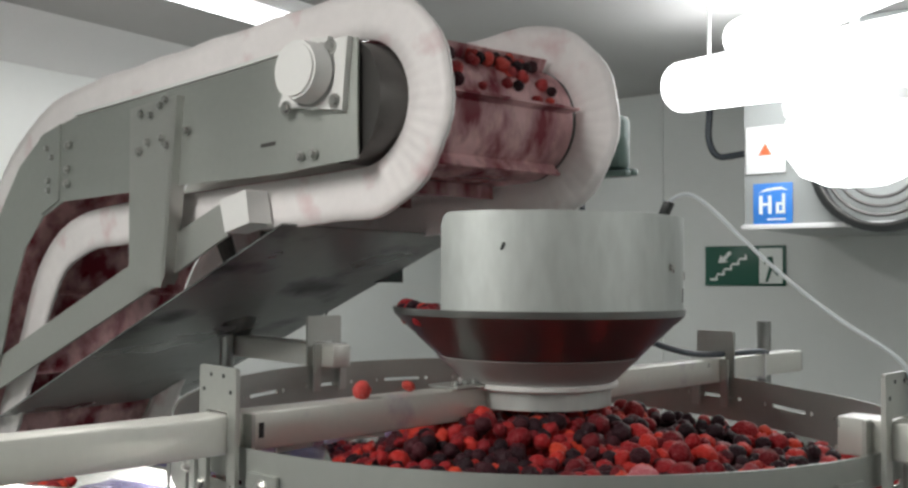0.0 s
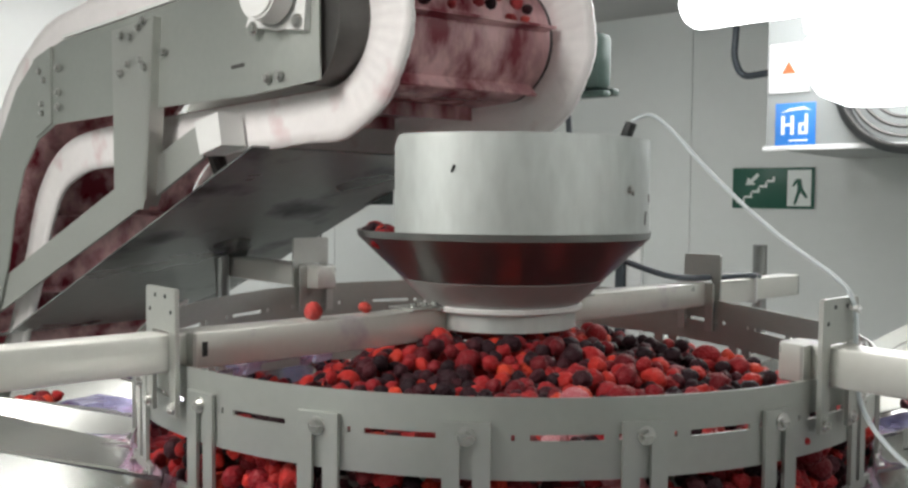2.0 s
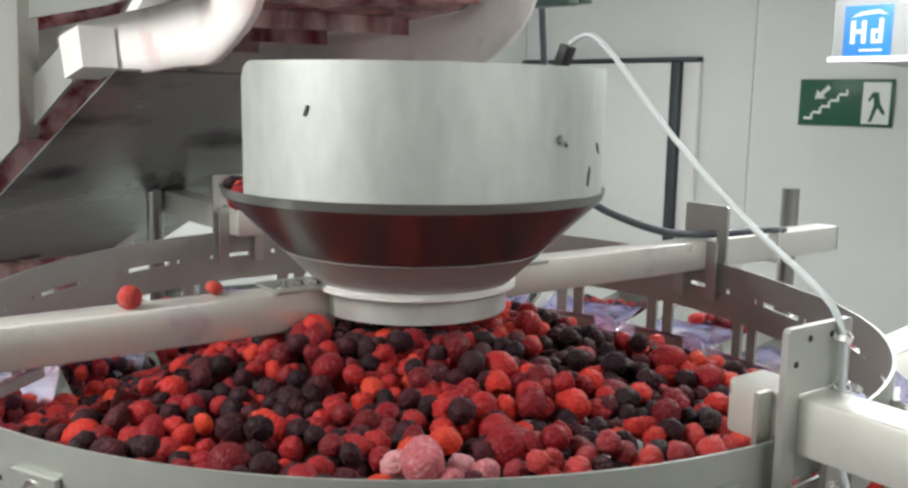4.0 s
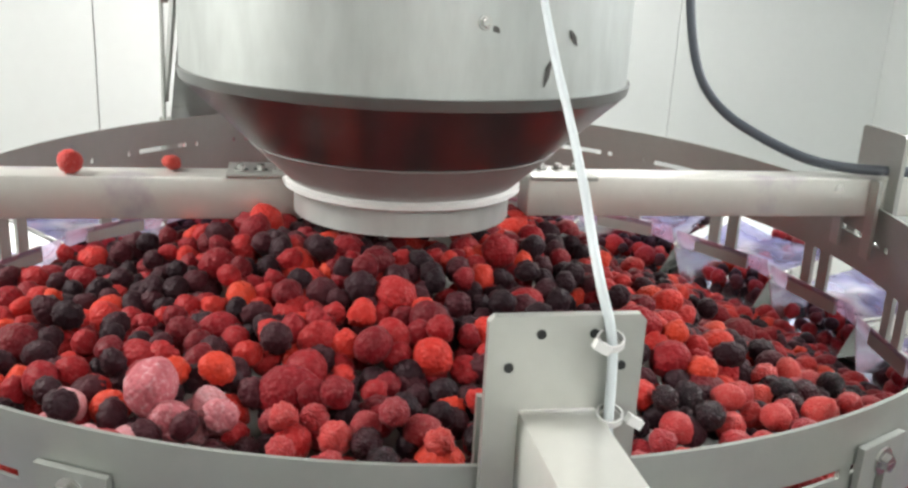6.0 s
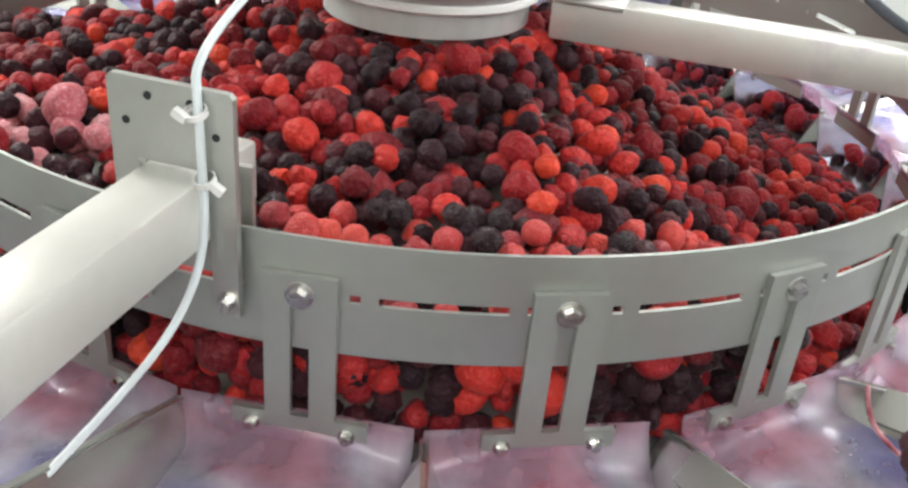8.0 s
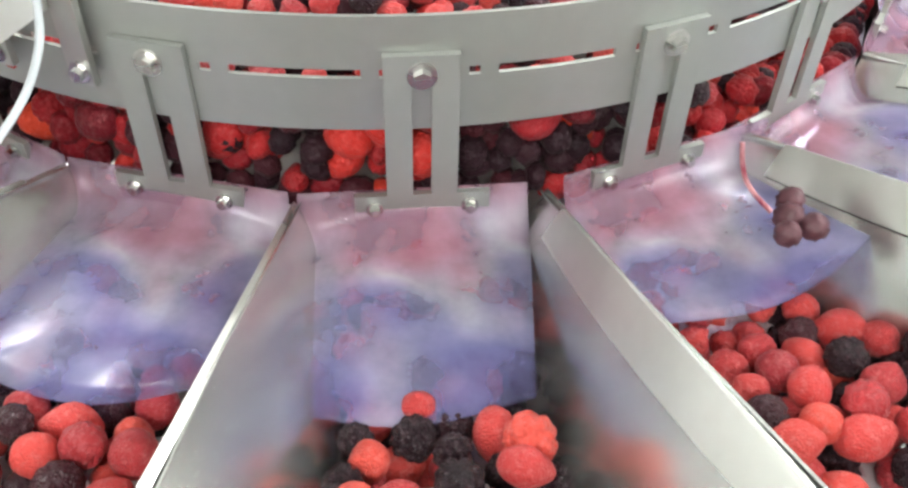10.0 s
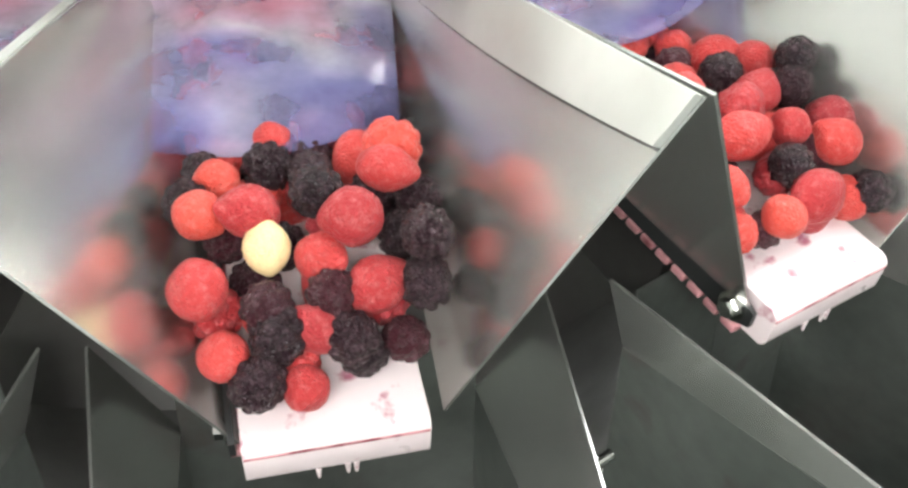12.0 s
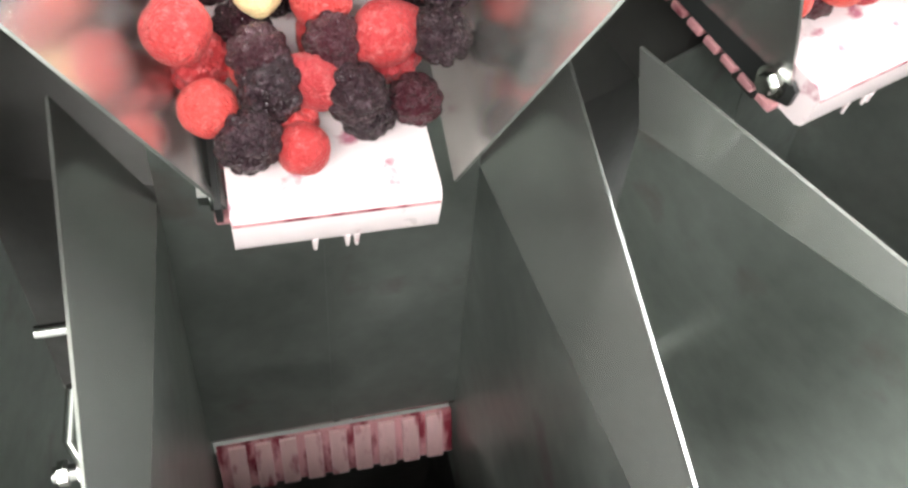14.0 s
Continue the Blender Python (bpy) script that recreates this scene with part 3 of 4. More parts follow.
# hopper over the cone
hc = (0.018, -0.035)
t = tagged(empty("infeed_hopper"), "round stainless infeed hopper above the heaped berries", "hopper")
part("neck", turned([(0.114, 1.408), (0.114, 1.4355), (0.111, 1.4355), (0.111, 1.408), (0.114, 1.408)], centre=(0.006, -0.030)), STEEL_HOPPER, t, "pale matt neck ring")
part("cone_foot", turned([(0.1148, 1.4365), (0.1208, 1.4450), (0.1590, 1.4812), (0.1584, 1.4818), (0.1200, 1.4458)], centre=(0.006, -0.030)), STEEL_CONE, t, "satin grey lower band of the cone")
part("cone", turned([(0.114, 1.437), (0.120, 1.446), (0.226, 1.546), (0.228, 1.556), (0.225, 1.556), (0.223, 1.548), (0.117, 1.449), (0.111, 1.438)], centre=(0.006, -0.030)), STEEL_SHINY, t, "polished cone reflecting the berries")
def collar_sheet(a0, a1, radius, z0, z1, corner, centre):
    """A rolled sheet that does not close, with rounded upper corners."""
    bm = bmesh.new()
    n = 190
    grid = []
    for i in range(n + 1):
        a = radians(a0 + (a1 - a0) * i / n)
        run = min(a - radians(a0), radians(a1) - a) * radius
        top = z1 if run > corner else z1 - corner + math.sqrt(max(0.0, corner ** 2 - (corner - run) ** 2))
        grid.append([bm.verts.new((centre[0] + radius * math.cos(a), centre[1] + radius * math.sin(a), z0 + (top - z0) * j / 4)) for j in range(5)])
    for p, q in zip(grid, grid[1:]):
        for j in range(4):
            bm.faces.new((p[j], q[j], q[j + 1], p[j + 1]))
    return bm


collar = part("collar", collar_sheet(-129.5, 62, 0.2255, 1.547, 1.693, 0.018, (0.004, -0.028)), STEEL_HOPPER, t, "rolled matt steel collar, open behind", smooth=False)
collar.modifiers.new("thick", "SOLIDIFY").thickness = 0.003
part("seal", turned([(0.120, 1.434), (0.125, 1.437), (0.125, 1.442), (0.120, 1.444), (0.116, 1.441)], centre=(0.006, -0.030)), WHITE, t, "white rubber seal")
part("bolt", hex_bolt((0.188, -0.159, 1.618), (0.81, -0.58, 0), 0.004), BOLT, t)
part("mark", box((-0.0018, -0.001, -0.0055), (0.0018, 0.0012, 0.0055), pose(-0.054, -0.2463, 1.644, 0, 22, -14.5)), BLACK, t, "dark scratch")
for a, z, tall, tilt in ((-20, 1.577, 0.011, -10), (-13, 1.606, 0.008, 40), (-33, 1.612, 0.004, 60)):
    ca = radians(a)
    leaf = prism([(0, -tall), (0.003, -0.2 * tall), (0.0025, 0.7 * tall), (0.001, tall), (-0.002, 0.4 * tall), (-0.0012, -0.5 * tall)], 0.0012, pose(0.004 + 0.2255 * math.cos(ca), -0.028 + 0.2255 * math.sin(ca), z, 0, 0, a + 90) @ pose(0, 0, 0, 90, 0, 0) @ pose(0, 0, 0, 0, 0, tilt))
    part("mark", leaf, STEEL_DARK, t, "dry scrap stuck on the sheet")



# beams and their posts
BW, BZ0, BZ1 = 0.0222, 1.393, 1.439


def beam(name, deg, r0, r1, label):
    t = tagged(empty(name, pose(0, 0, 0.028 if deg == 136 else 0.004 if deg == 46 else 0.0, 0, 0, deg)), label, "beam", "beams over the ring")
    part("tube", box((r0, -BW, BZ0), (r1, BW, BZ1), bevel=0.004), BEAM, t)
    part("end_cap", box((r1, -BW + 0.002, BZ0 + 0.002), (r1 + 0.004, BW - 0.002, BZ1 - 0.002), bevel=0.0015), BLACK, t, "black plastic end cap")
    return t


b = beam("support_beam", -134, 0.122, 0.98, "pale box section beam with juice stains and a berry on it")
part("slot_mark", box((0.515, -BW - 0.0006, 1.408), (0.522, -BW + 0.0004, 1.426)), BLACK, b)
part("slot_mark", box((0.515, BW - 0.0004, 1.408), (0.522, BW + 0.0006, 1.426)), BLACK, b)
beam("support_beam", 46, 0.122, 0.90, "pale box section beam carrying the infeed hopper")
beam("support_beam", -44, 0.50, 1.0, "pale box section beam with a cable tied beside it")
beam("support_beam", 136, 0.50, 0.925, "short box section beam on the ring")


def post_plate(deg):
    t = empty("post_plate", pose(0, 0, 0.028 if deg == 136 else 0.004 if deg == 46 else 0.0, 0, 0, deg))
    x0, x1 = R + 0.010, R + 0.0155
    o = 0.0415
    outline = [(-o, 1.342), (-BW - 0.001, 1.342), (-BW - 0.001, BZ1 + 0.003), (BW + 0.001, BZ1 + 0.003), (BW + 0.001, 1.342), (o, 1.342), (o, 1.491), (o - 0.003, 1.494), (-o + 0.003, 1.494), (-o, 1.491)]
    part("plate", prism(outline, x1 - x0, Matrix(((0, 0, 1, x0), (1, 0, 0, 0), (0, 1, 0, 0), (0, 0, 0, 1)))), STEEL, t, smooth=False)
    for y0, y1 in ((-0.040, -BW - 0.001), (BW + 0.001, 0.040)):
        part("inner_plate", box((R - 0.012, y0, 1.345), (R - 0.0075, y1, BZ1)), STEEL, t, smooth=False)
    for y, z in ((-0.030, 1.466), (0.030, 1.466), (-0.014, 1.484), (0.014, 1.484)):
        part("hole", rod((x1 - 0.001, y, z), (x1 + 0.0006, y, z), 0.0026, sides=12), BLACK, t)
    for y in (-0.033, 0.033):
        part("bolt", hex_bolt((x1, y, 1.352), (1, 0, 0), 0.0052), BOLT, t)
    return tagged(t, "stainless post plate straddling a beam on the ring", "plate", "post plates on the ring")


for a in (-134, -44, 46, 136):
    post_plate(a)

# clamp plates where the beams meet the hopper neck
for a in (-134, 46):
    t = tagged(empty("clamp", pose(0, 0, 0, 0, 0, a)), "small steel clamp holding the hopper neck on a beam", "clamp", "hopper clamps")
    part("strap", box((0.125, -0.03, BZ1 + 0.0005), (0.20, 0.03, BZ1 + 0.005), bevel=0.001), STEEL, t)
    for x in (0.145, 0.165, 0.185):
        part("nut", hex_bolt((x, 0.012, BZ1 + 0.005), (0, 0, 1), 0.005), BOLT, t)

# columns beside the beam ends
for a, r, top in ((46, 0.843, 1.508), (136, 0.87, 1.55), (-134, 0.94, 1.39), (-44, 0.95, 1.39)):
    t = tagged(empty("column", pose(*heading(a, r, 0, 0.041))), "slim round stainless column beside a beam", "column", "columns by the beams")
    part("tube", rod((0, 0, 0), (0, 0, top), 0.0155), STEEL_SHINY, t)
    part("foot", rod((0, 0, 0), (0, 0, 0.012), 0.05), STEEL, t)

# ---------------------------------------------------------------- cables on the weigher
t = tagged(empty("sensor_cable"), "pale sensor cable tied to a post plate", "cable")
cable("sheath", [(0.193, -0.134, 1.716), (0.205, -0.146, 1.726), (0.227, -0.169, 1.720), (0.292, -0.244, 1.63), (0.361, -0.309, 1.555), heading(-44, R + 0.010, 1.512, 0.015), heading(-44, R + 0.021, 1.485, 0.0225), heading(-44, R + 0.022, 1.45, 0.0235),
                 heading(-44, R + 0.022, 1.41, 0.0245), heading(-44, R + 0.030, 1.37, 0.020), heading(-44, R + 0.06, 1.335, 0.010), heading(-45, 0.68, 1.30, 0.0), heading(-46, 0.80, 1.275, 0.0), heading(-47, 0.90, 1.28, 0.0)], 0.0028, CABLE, t)
for z, s in ((1.482, 0.021), (1.440, 0.0245)):
    a0 = heading(-44, R + 0.021, z, s)
    part("tie", turned([(0.006, -0.002), (0.0072, -0.002), (0.0072, 0.002), (0.006, 0.002)], 20), WHITE, t).matrix_basis = Matrix.Translation(a0) @ pose(0, 0, 0, 18, 10, 0)
    part("tie_head", box((-0.003, -0.0025, -0.0025), (0.006, 0.0025, 0.0025), Matrix.Translation(heading(-44, R + 0.027, z, s + (0.01 if z < 1.45 else -0.008))) @ pose(0, 0, 0, 0, 30, 46)), WHITE, t)
d = tagged(empty("level_sensor"), "dark clip sensor on the hopper rim", "sensor")
part("clip", box((-0.006, -0.008, -0.014), (0.006, 0.008, 0.014), pose(0.187, -0.130, 1.702, 0, 25, -35), 0.002), BLACK, d)
t = tagged(empty("dark_cable"), "dark grey cable lying along a beam", "cable")
cable("sheath", [(0.11, 0.40, 1.95), (0.118, 0.398, 1.72), (0.148, 0.38, 1.56), (0.195, 0.367, 1.50), (0.28, 0.36, 1.466), (0.34, 0.36, 1.452), (0.42, 0.40, 1.452), (0.50, 0.47, 1.454), (0.53, 0.53, 1.445)], 0.0062, CABLE_GREY, t)
part("tie", box((-0.003, -0.027, BZ0 - 0.001), (0.003, 0.027, BZ1 + 0.012), pose(0, 0, 0, 0, 0, 46) @ Matrix.Translation((0.72, 0, 0)), 0.001), WHITE, t)

# ---------------------------------------------------------------- the conveyor
NEAR, FAR = -0.225, 0.225


def upright(n):
    """Maps an outline in (u, z) to the plane across the conveyor at n, extruded towards +n."""
    return ROOM_M @ Matrix(((1, 0, 0, 0), (0, 0, 1, n), (0, 1, 0, 0), (0, 0, 0, 1)))


def arc(cu, cz, r, a0, a1, steps):
    return [(cu + r * math.cos(radians(a0 + (a1 - a0) * i / steps)), cz + r * math.sin(radians(a0 + (a1 - a0) * i / steps))) for i in range(steps + 1)]


def belt_path():
    """The belt's closed line in (u, z): up the slope, over the head drum, back below."""
    p = [(-2.20, 0.70), (-1.62, 1.28), (-1.50, 1.47), (-1.38, 1.66), (-1.26, 1.81), (-1.14, 1.895), (-1.0, 1.930), (-0.6, 1.957)]
    p += arc(-0.19, 1.880, 0.105, 96, -86, 22)
    p += [(-0.6, 1.758), (-0.90, 1.747), (-1.03, 1.725), (-1.12, 1.675), (-1.19, 1.59), (-1.245, 1.44), (-1.40, 1.16), (-2.02, 0.54)]
    return p


def resample(points, step):
    out = [Vector(points[0])]
    for a, b in zip(points, points[1:]):
        a, b = Vector(a), Vector(b)
        k = max(1, round((b - a).length / step))
        out += [a.lerp(b, (i + 1) / k) for i in range(k)]
    return out


def smooth_line(points, rounds=2):
    for _ in range(rounds):
        q = [points[0]]
        for a, b in zip(points, points[1:]):
            a, b = Vector(a), Vector(b)
            q += [a.lerp(b, 0.25), a.lerp(b, 0.75)]
        q.append(points[-1])
        points = q
    return points


SKEW = ROOM_M @ Matrix(((1, 0.27, 0, 0.018), (0, 1, 0, 0), (0, 0, 1, 0), (0, 0, 0, 1)))
conveyor = tagged(empty("conveyor"), "white side wall belt conveyor stained by berry juice", "conveyor")
line = resample(smooth_line(belt_path(), 2), 0.0075)


def normals(path):
    out = []
    for i in range(len(path)):
        d = Vector(path[min(i + 1, len(path) - 1)]) - Vector(path[max(i - 1, 0)])
        d.normalize()
        out.append(Vector((-d.y, d.x)))
    return out


nrm = normals(line)


def belt_face():
    bm = bmesh.new()
    ns = (-0.165, -0.08, 0.0, 0.08, 0.165)
    rows = []
    for p in line:
        rows.append([bm.verts.new(SKEW @ Vector((p[0], n, p[1]))) for n in ns])
    for a, b in zip(rows, rows[1:]):
        for i in range(len(ns) - 1):
            bm.faces.new((a[i], a[i + 1], b[i + 1], b[i]))
    return bm


part("belt", belt_face(), BELT_RED, conveyor, "belt face smeared with dark red juice").modifiers.new("thick", "SOLIDIFY").thickness = 0.004


def side_wall(n, name):
    bm = bmesh.new()
    rows = []
    coarse = resample(smooth_line(belt_path(), 2), 0.0105)
    for i, (p, q) in enumerate(zip(coarse, normals(coarse))):
        wave = 0.0010 * (0, 1, 1.4, 1)[i % 4]
        high = 0.082 + 0.0015 * math.sin(i * 0.37)
        pts = []
        for h, w in ((0.0, 0.4), (0.35, 1.0), (0.75, 1.0), (1.0, 0.85)):
            pts.append(bm.verts.new(SKEW @ Vector((p[0] + q.x * high * h, n + wave * w, p[1] + q.y * high * h))))
        rows.append(pts)
    for a, b in zip(rows, rows[1:]):
        for i in range(3):
            bm.faces.new((a[i], a[i + 1], b[i + 1], b[i]))
    ob = part(name, bm, BELT, conveyor, "white belt side wall tinted pink")
    ob.modifiers.new("thick", "SOLIDIFY").thickness = 0.011
    return ob


side_wall(-0.178, "belt_side_wall")
side_wall(0.178, "belt_side_wall")
# cleats across the belt
last = -99
for i, (p, q) in enumerate(zip(line, nrm)):
    if i - last >= 27:
        last = i
        dirn = Vector((q.y, -q.x))
        bm = bmesh.new()
        c = [Vector((p[0], p[1])) + dirn * 0.003, Vector((p[0], p[1])) - dirn * 0.003, Vector((p[0], p[1])) + q * 0.024 - dirn * 0.002, Vector((p[0], p[1])) + q * 0.024 + dirn * 0.002]
        prism([(v.x, v.y) for v in c], 0.31, SKEW @ ROOM_M.inverted() @ upright(-0.155), bm)
        part("cleat", bm, BELT_RED, conveyor)

part("drum", rod(SKEW @ Vector((-0.19, -0.20, 1.880)), SKEW @ Vector((-0.19, 0.20, 1.880)), 0.098, sides=48), STEEL_DARK, conveyor)
plate = [(-0.18, 1.973), (-0.177, 1.784), (-0.357, 1.771), (-0.605, 1.767), (-1.02, 1.755), (-1.10, 1.725), (-1.17, 1.66), (-1.22, 1.56), (-1.255, 1.44), (-1.40, 1.16), (-1.55, 1.30), (-1.40, 1.56), (-1.29, 1.73), (-1.20, 1.84), (-1.10, 1.905), (-0.977, 1.928), (-0.479, 1.958), (-0.24, 1.975)]
part("side_plate", prism(plate, 0.004, upright(NEAR)), STEEL_DULL, conveyor, smooth=False)
part("side_plate", prism(plate, 0.004, upright(FAR - 0.004)), STEEL_DULL, conveyor, smooth=False)
part("edge_strip", prism([(-0.977, 1.930), (-0.479, 1.960), (-0.24, 1.977), (-0.24, 1.983), (-0.479, 1.966), (-0.977, 1.936)], 0.012, upright(NEAR - 0.004)), WHITE, conveyor)
part("joint_plate", prism([(-1.03, 1.757), (-1.10, 1.73), (-1.11, 1.897), (-1.03, 1.918)], 0.004, upright(NEAR - 0.0045)), STEEL_DULL, conveyor, smooth=False)
for side in (NEAR, FAR):
    s = -1 if side < 0 else 1
    cap = rod(place(-0.268, side, 1.925), place(-0.268, side + s * 0.012, 1.925), 0.058, sides=40)
    rod(place(-0.268, side + s * 0.012, 1.925), place(-0.268, side + s * 0.052, 1.925), 0.050, cap, 40, 0.046)
    bmesh.ops.bevel(cap, geom=[e for e in cap.edges if e.calc_face_angle(0) > 1.0], offset=0.004, segments=2, affect="EDGES")
    hub = part("bearing", cap, WHITE, conveyor, "white bearing housing with a round cap")
    part("bearing_foot", prism([(-0.345, 1.88), (-0.20, 1.86), (-0.19, 1.975), (-0.30, 1.97)], 0.012, upright(side - (0.012 if s < 0 else 0))), WHITE, hub)
    for u, z in ((-0.325, 1.875), (-0.215, 1.875), (-0.225, 1.962)):
        part("bolt", hex_bolt(place(u, side + s * 0.013, z), place(0, s, 0), 0.008), BOLT, hub)
for u, z in ((-0.72, 1.905), (-0.69, 1.90), (-0.66, 1.915), (-0.645, 1.925), (-0.60, 1.865), (-0.655, 1.855), (-0.64, 1.84), (-0.70, 1.85), (-0.725, 1.835), (-0.30, 1.795), (-0.27, 1.797),
             (-1.08, 1.87), (-1.06, 1.85), (-1.07, 1.80), (-1.0, 1.87), (-1.0, 1.82), (-1.0, 1.79), (-1.07, 1.78)):
    part("bolt", hex_bolt(place(u, NEAR - (0.018 if -0.74 < u < -0.62 else 0.004), z), place(0, -1, 0), 0.006), BOLT, conveyor)
part("slot", prism([(-0.40, 1.818), (-0.365, 1.820), (-0.365, 1.826), (-0.40, 1.824)], 0.001, upright(NEAR - 0.001)), STEEL_DARK, conveyor)
part("strut", prism([(-0.757, 1.919), (-0.615, 1.930), (-0.643, 1.60), (-0.65, 1.579), (-0.742, 1.58), (-0.752, 1.60)], 0.012, upright(NEAR - 0.017)), STEEL, conveyor, "folded stainless strut plate")
part("strut_edge", prism([(-0.622, 1.925), (-0.612, 1.930), (-0.640, 1.60), (-0.65, 1.585)], 0.03, upright(NEAR - 0.017)), STEEL, conveyor)
part("tray_rail", prism([(-0.498, 1.734), (-0.49, 1.672), (-0.635, 1.607), (-1.35, 1.315), (-1.35, 1.388), (-0.725, 1.645)], 0.006, upright(NEAR + 0.005)), STEEL, conveyor, "diagonal stainless tray rail")
part("rail_end", prism([(-0.498, 1.734), (-0.429, 1.748), (-0.418, 1.692), (-0.481, 1.676)], 0.05, upright(NEAR - 0.008)), WHITE, conveyor, "pale end piece of the tray rail")
tray = bmesh.new()
for a, b in zip([(-0.36, 1.690), (-1.28, 1.285), (-2.3, 1.12)], [(-1.28, 1.285), (-2.3, 1.12)]):
    sheet(tray, (place(a[0], NEAR + 0.012, a[1]), place(b[0], NEAR + 0.012, b[1]), place(b[0], FAR + 0.05, b[1]), place(a[0], FAR + 0.05, a[1])), 0.003)
part("drip_tray", tray, TRAY, conveyor, "grey sheet drip tray below the belt")
part("gearbox", box((-0.045, FAR + 0.004, 1.80), (0.035, FAR + 0.055, 1.90), ROOM_M, 0.012), GREEN_MOTOR, conveyor, "grey green gear motor")
for i, z in enumerate((1.785, 1.79)):
    part("motor_fin", box((-0.04, FAR + 0.006 + i * 0.03, z), (0.045, FAR + 0.03 + i * 0.03, z + 0.012), ROOM_M, 0.002), GREEN_MOTOR, conveyor)
for lean in (-1, 1):
    foot, head = Vector((-0.623, 0.608, 1.528)), Vector((-0.623 + lean * 0.055, 0.600, 1.70))
    part("tray_brace", rod(foot, head, 0.012, sides=10, top=0.02), STEEL_DARK, conveyor, "dark brace below the tray")
for n in (NEAR + 0.02, FAR):
    part("leg", rod(place(-1.7, n, 0), place(-1.7, n, 1.22), 0.024), STEEL, conveyor)

# hanging dark sensor box behind the hopper
t = tagged(empty("sensor_box"), "dark sensor box with a pointed top on a thin wire", "sensor")
c = place(-0.590, 0.315, 1.630)
part("case", prism([(-0.031, -0.04), (0.031, -0.04), (0.031, 0.01), (0.008, 0.042), (-0.031, 0.012)], 0.05, Matrix.Translation(c) @ pose(0, 0, 0, 90, 0, 8)), DARK_BOX, t)
cable("wire", [c + Vector((-0.03, 0.02, -0.03)), c + Vector((-0.09, 0.04, -0.055)), c + Vector((-0.15, 0.05, -0.10)), c + Vector((-0.16, 0.05, -0.16))], 0.0016, BLACK, t)
part("arm", rod(c + Vector((0, -0.02, 0.03)), c + Vector((0.0, -0.02, 0.14)), 0.005), STEEL_DARK, t)


# ---------------------------------------------------------------- on the north wall
SN = NN - 0.006


def on_wall(u, n, z):
    """Local x along the wall to the right as seen from the room, y up, z out of the wall."""
    return ROOM_M @ Matrix(((1, 0, 0, u), (0, 0, -1, n), (0, 1, 0, z), (0, 0, 0, 1)))


def exit_sign():
    t = empty("exit_sign", on_wall(-0.704, SN, 1.666) @ Matrix.Diagonal((0.9, 0.9, 1, 1)))
    part("board", box((-0.205, -0.10, 0), (0.205, 0.10, 0.004), bevel=0.001), SIGN_GREEN, t)
    steps = bmesh.new()
    for i in range(5):
        x, y = -0.18 + i * 0.038, -0.075 + i * 0.026
        add_box(steps, (x, y, 0.0042), (x + 0.040, y + 0.012, 0.0056))
        add_box(steps, (x + 0.030, y + 0.012, 0.0042), (x + 0.040, y + 0.027, 0.0056))
    part("stairs", steps, SIGN_WHITE, t, smooth=False)
    arrow = prism([(-0.135, 0.015), (-0.085, 0.018), (-0.098, 0.030), (-0.065, 0.062), (-0.078, 0.075), (-0.112, 0.042), (-0.125, 0.055)], 0.0015, Matrix.Translation((0, 0, 0.0042)))
    part("arrow", arrow, SIGN_WHITE, t, smooth=False)
    part("doorway", box((0.075, -0.088, 0.0042), (0.190, 0.088, 0.0056)), SIGN_WHITE, t, smooth=False)
    fig = bmesh.new()
    prism([(0.105, -0.08), (0.118, -0.08), (0.140, -0.02), (0.165, -0.05), (0.175, -0.042), (0.150, 0.0), (0.142, 0.045), (0.118, 0.045), (0.098, 0.012), (0.106, 0.006), (0.122, 0.026), (0.124, -0.01)], 0.0012, Matrix.Translation((0, 0, 0.0058)), fig)
    part("symbol", fig, SIGN_GREEN, t, smooth=False)
    return tagged(t, "green stair exit sign with white symbols on the wall", "sign")


exit_sign()

# cooling unit with its stickers
UN = 2.03
t = tagged(empty("cooling_unit"), "white wall unit with a sticker and a warning plate", "cooling unit")
part("casing", box((-0.40, UN, 1.79), (0.55, NN - 0.002, H - 0.002), ROOM_M, 0.012), CASING, t)
part("ledge", box((-0.405, UN - 0.012, 1.782), (0.555, UN - 0.001, 1.800), ROOM_M, 0.003), HOUSING, t)
st = part("sticker", box((-0.07, -0.074, 0), (0.07, 0.074, 0.002), on_wall(-0.293, UN - 0.001, 1.872), 0.001), BLUE, t, "blue square sticker with white marks")
bm = bmesh.new()
for x0, y0, x1, y1 in ((-0.048, -0.035, -0.036, 0.03), (-0.016, -0.035, -0.004, 0.03), (-0.036, -0.006, -0.016, 0.004), (0.012, -0.035, 0.042, -0.025), (0.012, -0.005, 0.042, 0.005), (0.012, -0.025, 0.022, -0.005), (0.033, -0.035, 0.044, 0.035)):
    add_box(bm, (x0, y0, 0.0022), (x1, y1, 0.0034), on_wall(-0.293, UN - 0.001, 1.872))
prism([(-0.05, 0.04), (-0.02, 0.055), (0.03, 0.060), (0.055, 0.045), (0.03, 0.050), (-0.02, 0.046)], 0.0012, on_wall(-0.293, UN - 0.001, 1.872) @ Matrix.Translation((0, 0, 0.0022)), bm)
